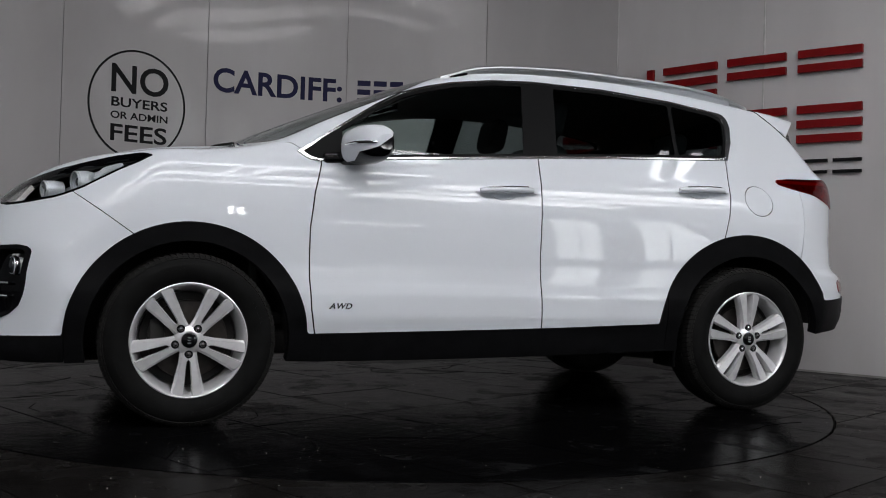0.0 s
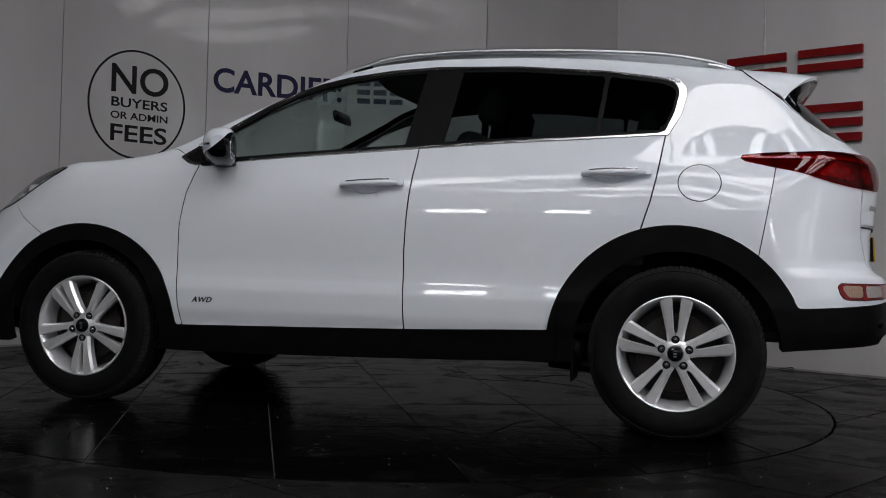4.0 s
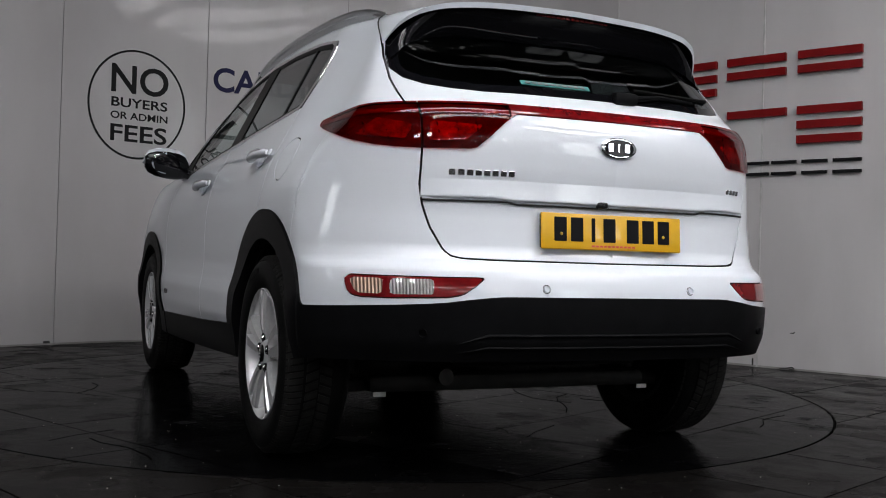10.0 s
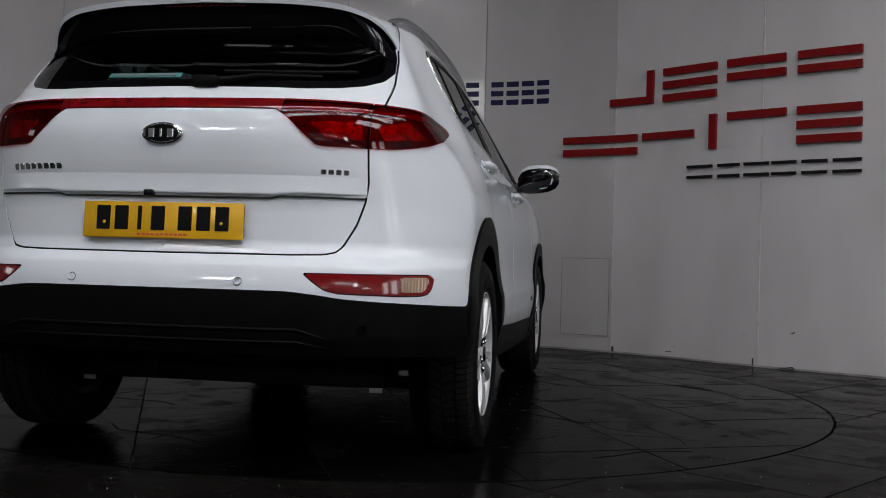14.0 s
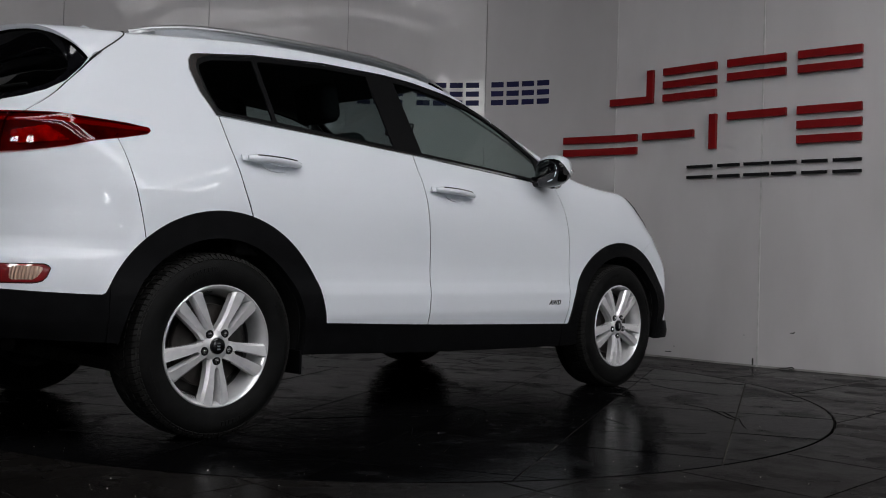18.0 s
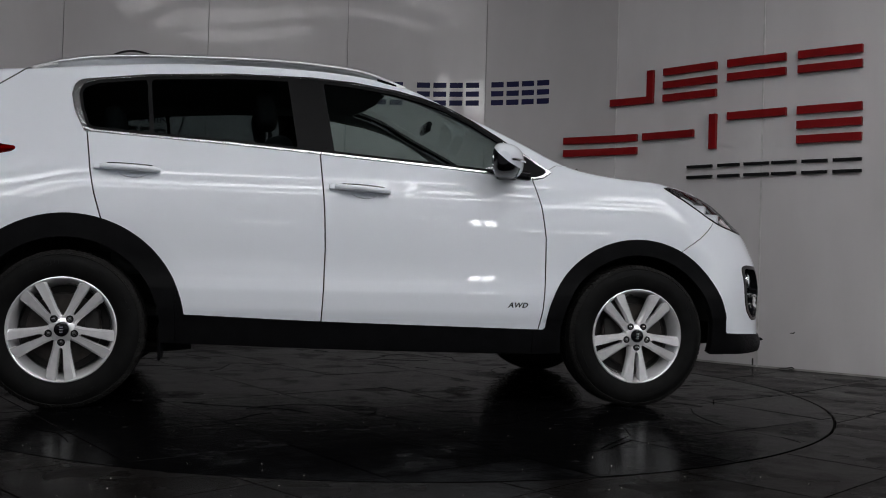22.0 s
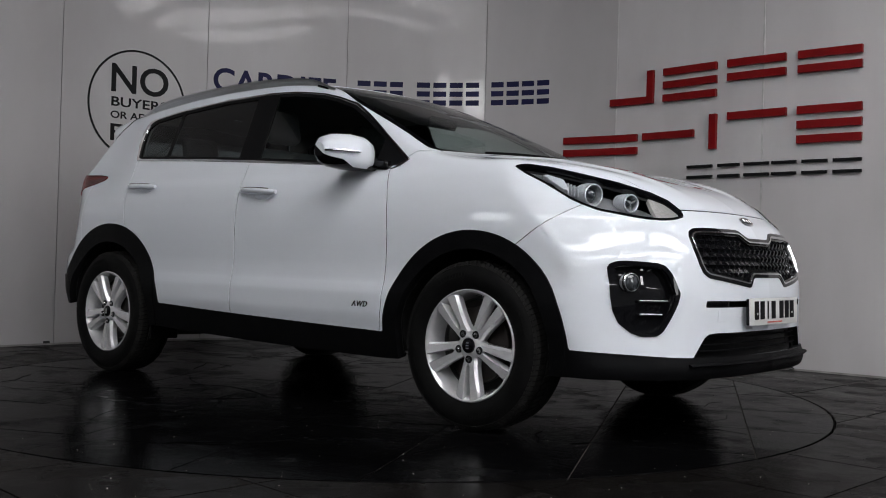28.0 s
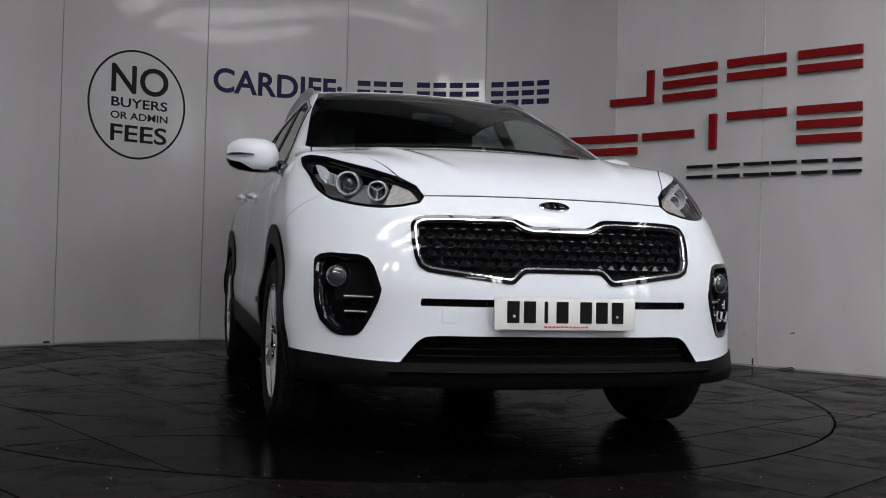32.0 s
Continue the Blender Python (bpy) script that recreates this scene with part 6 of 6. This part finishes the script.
def build_floor():
    R = DISC_R
    # base slab with a hole left for the turning disc
    v, f, n = [], [], 96
    outer = 16.0
    for i in range(n):
        a = 2 * math.pi * i / n
        c, s = math.cos(a), math.sin(a)
        k = outer / max(abs(c), abs(s))
        v += [(HUB[0] + (R + 0.008) * c, HUB[1] + (R + 0.008) * s, -0.004), (HUB[0] + k * c, HUB[1] + k * s, -0.004), (HUB[0] + (R + 0.008) * c, HUB[1] + (R + 0.008) * s, -0.12)]
    for i in range(n):
        a, b = i * 3, ((i + 1) % n) * 3
        f += [(a, a + 1, b + 1, b), (a + 2, a, b, b + 2)]
    floor = part("floor", (v, f), grout, None, "dark slate tile floor with pale dusty joints")
    tagged(floor, kind="structure", category="floor")
    pit = part("turntable_pit", ([(HUB[0] + (R + 0.02) * math.cos(2 * math.pi * i / 64), HUB[1] + (R + 0.02) * math.sin(2 * math.pi * i / 64), -0.12) for i in range(64)], [tuple(range(64))]), dark_gap, floor)
    # gap's darkness is put into this ring's near-black colour
    part("pit_rim", ring_wall(HUB, R + 0.0078, -0.0045, -0.12, -1), dark_gap, floor)
    ang, pitch = radians(45), 0.607
    c, s = math.cos(ang), math.sin(ang)
    keep = lambda p: (R + 0.008) - np.hypot(p[:, 0] - HUB[0], p[:, 1] - HUB[1])
    rnd = random.Random(4)
    laid = set()
    for i in range(-14, 18):
        for j in range(-14, 18):
            u, w = 2.333 - 0.607 / 2 + (i - 6) * pitch, 1.29 - 0.607 / 2 + (j - 4) * pitch
            x, y = c * u - s * w, s * u + c * w
            r = math.hypot(x - HUB[0], y - HUB[1])
            if r < R - 0.45 or not (-5.0 < x < 5.2 and 1.0 < y < 9.0):
                continue
            if y > 8.8 or math.hypot(x + 0.36, y - 5.07) > 4.1 and y > 3:
                continue
            laid.add((i, j))
            flat_tile("floor_tile", x, y, pitch - 0.0032 - rnd.random() * 0.0025, ang, keep, slate_floor, floor, 0.0 + rnd.uniform(-0.0006, 0.0006))
    # the rest of the hall's paving, out of sight
    v, f, h = [], [], (pitch - 0.006) / 2
    for i in range(-40, 40):
        for j in range(-40, 40):
            u, w = 2.333 - 0.607 / 2 + (i - 6) * pitch, 1.29 - 0.607 / 2 + (j - 4) * pitch
            x, y = c * u - s * w, s * u + c * w
            if (i, j) in laid or not (-11.4 < x < 11.4 and -7.4 < y < 10.6) or math.hypot(x - HUB[0], y - HUB[1]) < R + 0.3:
                continue
            b = len(v)
            for z in (0.0, -0.006):
                v += [(x + c * p - s * q, y + s * p + c * q, z) for p, q in ((-h, -h), (h, -h), (h, h), (-h, h))]
            f += [(b, b + 1, b + 2, b + 3)] + [(b + q, b + 4 + q, b + 4 + (q + 1) % 4, b + (q + 1) % 4) for q in range(4)]
    part("paving", (v, f), slate_floor, floor, "dark slate tiles")["kind"] = "stuff"
    # flecks of dust and grit
    v, f = [], []
    for i in range(420):
        x, y = rnd.uniform(-2.6, 2.8), 1.9 + rnd.random() ** 1.6 * 5
        if math.hypot(x - HUB[0], y - HUB[1]) < R + 0.02:
            continue
        r = rnd.uniform(0.0012, 0.0030) * (1.6 if rnd.random() < 0.06 else 1)
        b = len(v)
        v += [(x + r * math.cos(q), y + r * math.sin(q), 0.0012) for q in (0.3, 1.6, 2.9, 4.4)] + [(x, y, 0.0012 + r)]
        f += [(b + q, b + (q + 1) % 4, b + 4) for q in range(4)]
    g = part("grit", (v, f), dust, None, "pale specks of grit on the slate floor")
    tagged(g, category="grit", kind="stuff")
    cab = part("cable_end", tube([(2.36, 6.86, 0.006), (2.39, 6.83, 0.012), (2.43, 6.80, 0.022), (2.45, 6.81, 0.008), (2.42, 6.83, 0.005)], 0.004, 6), rubbish, None, "short loose black cable end by the wall")
    tagged(cab, category="cable")
    return floor


def build_turntable():
    R = DISC_R
    v = [((R - 0.004) * math.cos(2 * math.pi * i / 128), (R - 0.004) * math.sin(2 * math.pi * i / 128), z) for z in (-0.004, -0.08) for i in range(128)]
    f = [tuple(range(128)), tuple(reversed(range(128, 256)))] + [(i, 128 + i, 128 + (i + 1) % 128, (i + 1) % 128) for i in range(128)]
    disc_ob = part("turntable", (v, f), grout, None, "round turntable paved with dark polished slate tiles")
    tagged(disc_ob, category="turntable")
    keep = lambda p: np.hypot(p[:, 0], p[:, 1]) - (R - 0.004)
    # near-black ring over the grout side, so the gap round the disc stays dark
    part("disc_rim", ring_wall((0, 0), R - 0.0037, -0.0045, -0.085, 1), dark_gap, disc_ob)
    ang, pitch = radians(25), 0.611
    c, s = math.cos(ang), math.sin(ang)
    rnd = random.Random(9)
    for i in range(-5, 5):
        for j in range(-5, 5):
            u, w = (i + 0.5) * pitch + 0.012, (j + 0.5) * pitch + 0.01
            x, y = c * u - s * w, s * u + c * w
            if math.hypot(x, y) > R + 0.5:
                continue
            flat_tile("disc_tile", x, y, pitch - 0.0032 - rnd.random() * 0.002, ang, keep, slate_disc, disc_ob, 0.0 + rnd.uniform(-0.0005, 0.0005))
    # grit and cracks that turn with the disc
    v, f = [], []
    for i in range(260):
        a, r0 = rnd.uniform(0, 6.283), R * math.sqrt(rnd.random()) * 0.99
        x, y, r = r0 * math.cos(a), r0 * math.sin(a), rnd.uniform(0.001, 0.0026)
        b = len(v)
        v += [(x + r * math.cos(q), y + r * math.sin(q), 0.0012) for q in (0.3, 1.6, 2.9, 4.4)] + [(x, y, 0.0012 + r)]
        f += [(b + q, b + (q + 1) % 4, b + 4) for q in range(4)]
    gr = part("grit", (v, f), dust, disc_ob)
    gr["kind"] = "stuff"
    for i in range(46):
        a, r0 = rnd.uniform(0, 6.283), rnd.uniform(0.9, R - 0.1)
        x, y, d = r0 * math.cos(a), r0 * math.sin(a), rnd.uniform(0, 6.283)
        pts = []
        for q in range(rnd.randint(3, 6)):
            pts.append((x, y, 0.0003))
            d += rnd.uniform(-0.6, 0.6)
            l = rnd.uniform(0.06, 0.17)
            x, y = x + l * math.cos(d), y + l * math.sin(d)
            if math.hypot(x, y) > R - 0.02:
                break
        if len(pts) > 1:
            part("crack", tube(pts, rnd.uniform(0.0014, 0.0026), 5, 0.4), dark_gap, disc_ob)
    return disc_ob


# ---- the hall round it ----
ROOF_TURN = 18.0               # the roof's sheets run askew of the curved wall


def build_hall():
    X0, X1, Y0, Y1, H = -11.0, 11.0, -7.0, 10.2, 5.6
    def slab(name, x0, x1, y0, y1, z0, z1, mat_, label):
        ob = part(name, rbox(x1 - x0, y1 - y0, z1 - z0, 0, 1, ((x0 + x1) / 2, (y0 + y1) / 2, (z0 + z1) / 2)), mat_, None, label)
        return tagged(ob, kind="structure", category="wall" if "wall" in name else "ceiling")

    def pierced(name, along, holes, place, light, what):
        """A hall wall with window openings (a, b, low, high) along x or y, and the bright panes in them."""
        lo, hi = (X0 - 0.2, X1 + 0.2) if along == "x" else (Y0, Y1)
        p0, p1 = (place - 0.2, place) if place < 0 else (place, place + 0.2)
        box = (lambda a, b, z0, z1, lab: slab(name, a, b, p0, p1, z0, z1, hall_wall, lab)) if along == "x" else (lambda a, b, z0, z1, lab: slab(name, p0, p1, a, b, z0, z1, hall_wall, lab))
        ends = [lo] + [q for h in holes for q in h[:2]] + [hi]
        for i in range(0, len(ends), 2):
            box(ends[i], ends[i + 1], 0, H, "plain grey hall wall beside " + what)
        for a, b, z0, z1 in holes:
            box(a, b, z1, H, "plain grey hall wall over a window")
            box(a, b, 0, z0, "plain grey hall wall under a window")
            m, w = (p0 + p1) / 2, b - a
            at = ((a + b) / 2, m, (z0 + z1) / 2) if along == "x" else (m, (a + b) / 2, (z0 + z1) / 2)
            pane = part("window_1", rbox(*((w, 0.02) if along == "x" else (0.02, w)), z1 - z0, 0, 1, at), light, None, "bright window in the hall wall, lower south ones added as light")
            tagged(pane, kind="structure", category="window")
            bar = ((0.05, 0.06) if along == "x" else (0.06, 0.05))
            part("glazing_bar", rbox(*bar, z1 - z0, 0, 1, at), hall_roof, pane)
    # south openings from x = -2.6 on are added for paint streaks and fill
    pierced("wall_south", "x", ((-6.7, -5.5, 4.45, 5.35), (-4.45, -3.65, 4.45, 5.35), (-2.6, 0.7, 3.40, 3.47), (1.2, 2.6, 2.55, 2.61), (2.9, 5.2, 3.92, 4.02), (5.6, 6.1, 3.1, 4.2), (6.7, 9.3, 2.65, 2.74)), Y0, door_light, "high windows")
    pierced("wall_west", "y", ((0.6, 1.7, 2.6, 3.6),), X0, west_light, "a window")
    pierced("wall_east", "y", ((-5.6, -4.5, 0.8, 4.4), (-3.6, -2.5, 0.8, 4.4)), X1, east_light, "tall windows")
    slab("wall_north", X0 - 0.2, X1 + 0.2, Y1, Y1 + 0.2, 0, H, hall_wall, "plain grey hall wall behind the panels")
    # dark profiled roof with translucent sheets in rows
    slab("ceiling", X0, X1, Y0, Y1, H, H + 0.15, hall_roof, "dark profiled hall roof")
    turn = pose(0, 0, 0, 0, 0, ROOF_TURN)
    # bays from u = 3.8 are unseen, added to brighten the car's tail
    for v, deep, bays in ((1.08, 0.60, ((-4.2, 3.35),)), (-0.75, 0.60, ((-3.4, 3.35),)), (-2.4, 0.60, ((-3.4, 3.35),)), (-0.75, 0.95, ((3.8, 9.0),)), (-2.4, 0.95, ((3.8, 8.6),)), (-4.1, 0.95, ((3.8, 8.0),))):
        for u0, u1 in bays:
            n = max(1, round((u1 - u0) / 2.4))
            for i in range(n):
                w = (u1 - u0) / n - 0.10
                at = turn @ Vector((u0 + (i + 0.5) * (u1 - u0) / n, v, H - 0.10))
                if not (X0 + 1.3 < at.x < X1 - 1.3 and Y0 + 0.7 < at.y):
                    continue
                sky = part("skylight", rbox(w, deep, 0.02, 0, 1), daylight, None, "translucent corrugated roof sheet lit by the sky, added in the east bays")
                tagged(sky, kind="structure", category="skylight")
                sky.matrix_basis = Matrix.Translation(at) @ pose(0, 0, 0, 0, 0, ROOF_TURN)
                part("frame", joined(rbox(w + 0.08, 0.04, 0.08, 0, 1, (0, deep / 2 + 0.02, 0.03)), rbox(w + 0.08, 0.04, 0.08, 0, 1, (0, -deep / 2 - 0.02, 0.03)), rbox(0.04, deep, 0.08, 0, 1, (w / 2 + 0.02, 0, 0.03)), rbox(0.04, deep, 0.08, 0, 1, (-w / 2 - 0.02, 0, 0.03))), hall_roof, sky)
                for y in (-0.3 * deep, -0.1 * deep, 0.1 * deep, 0.3 * deep):
                    part("rib", rbox(w, 0.006, 0.012, 0, 1, (0, y, -0.014)), hall_wall, sky)
    # pairs of strip lights on hangers
    for u, v in ((5.45, 1.35), (5.75, 1.35), (6.3, -1.6), (6.6, -1.6), (1.55, 0.35), (1.85, 0.35), (-3.2, 0.35), (-2.9, 0.35), (1.55, -1.6), (1.85, -1.6)):
        lamp = part("ceiling_light", rbox(0.14, 1.26, 0.06, 0.01, 1, (0, 0, 0.03)), hall_wall, None, "white strip light under the hall roof")
        tagged(lamp, category="ceiling light", group="hall strip lights")
        lamp.matrix_basis = Matrix.Translation(turn @ Vector((u, v, H - 0.45))) @ pose(0, 0, 0, 0, 0, ROOF_TURN)
        part("diffuser", rbox(0.10, 1.20, 0.02, 0.004, 1, (0, 0, -0.008)), daylight, lamp, "lit white diffuser")
        part("hanger", rbox(0.02, 0.02, 0.40, 0, 1, (0, 0, 0.26)), hall_roof, lamp)
    for x in (-8.4, -5.0, -1.6, 1.8, 4.2, 7.6):
        t = new("roof_truss")
        tagged(t, "red-brown painted steel roof truss", "truss", "roof trusses")
        t.location = (x, 0, 0)
        part("top_chord", rbox(0.10, Y1 - Y0, 0.08, 0, 1, (0, (Y0 + Y1) / 2, H - 0.04)), steel_brown, t)
        part("bottom_chord", rbox(0.08, Y1 - Y0, 0.08, 0, 1, (0, (Y0 + Y1) / 2, H - 0.62)), steel_brown, t)
        for i, y in enumerate(np.arange(Y0 + 0.6, Y1 - 1.0, 1.0)):
            z0, z1 = (H - 0.05, H - 0.62) if i % 2 else (H - 0.62, H - 0.05)
            part("web", tube([(0, y, z0), (0, y + 1.0, z1)], 0.025, 6), steel_brown, t)


wall = build_wall()
build_hall()
build_signs()
car = build_car()
turntable = build_turntable()
build_floor()


def motions():
    seconds = range(0, 33)
    walk(turntable, [(float(t), pose(*HUB, 0, 0, 0, heading(t))) for t in seconds])
    walk(car, [(float(t), pose(*HUB, 0, 0, 0, heading(t)) @ pose(*CAR_OFF, 0)) for t in seconds])


motions()
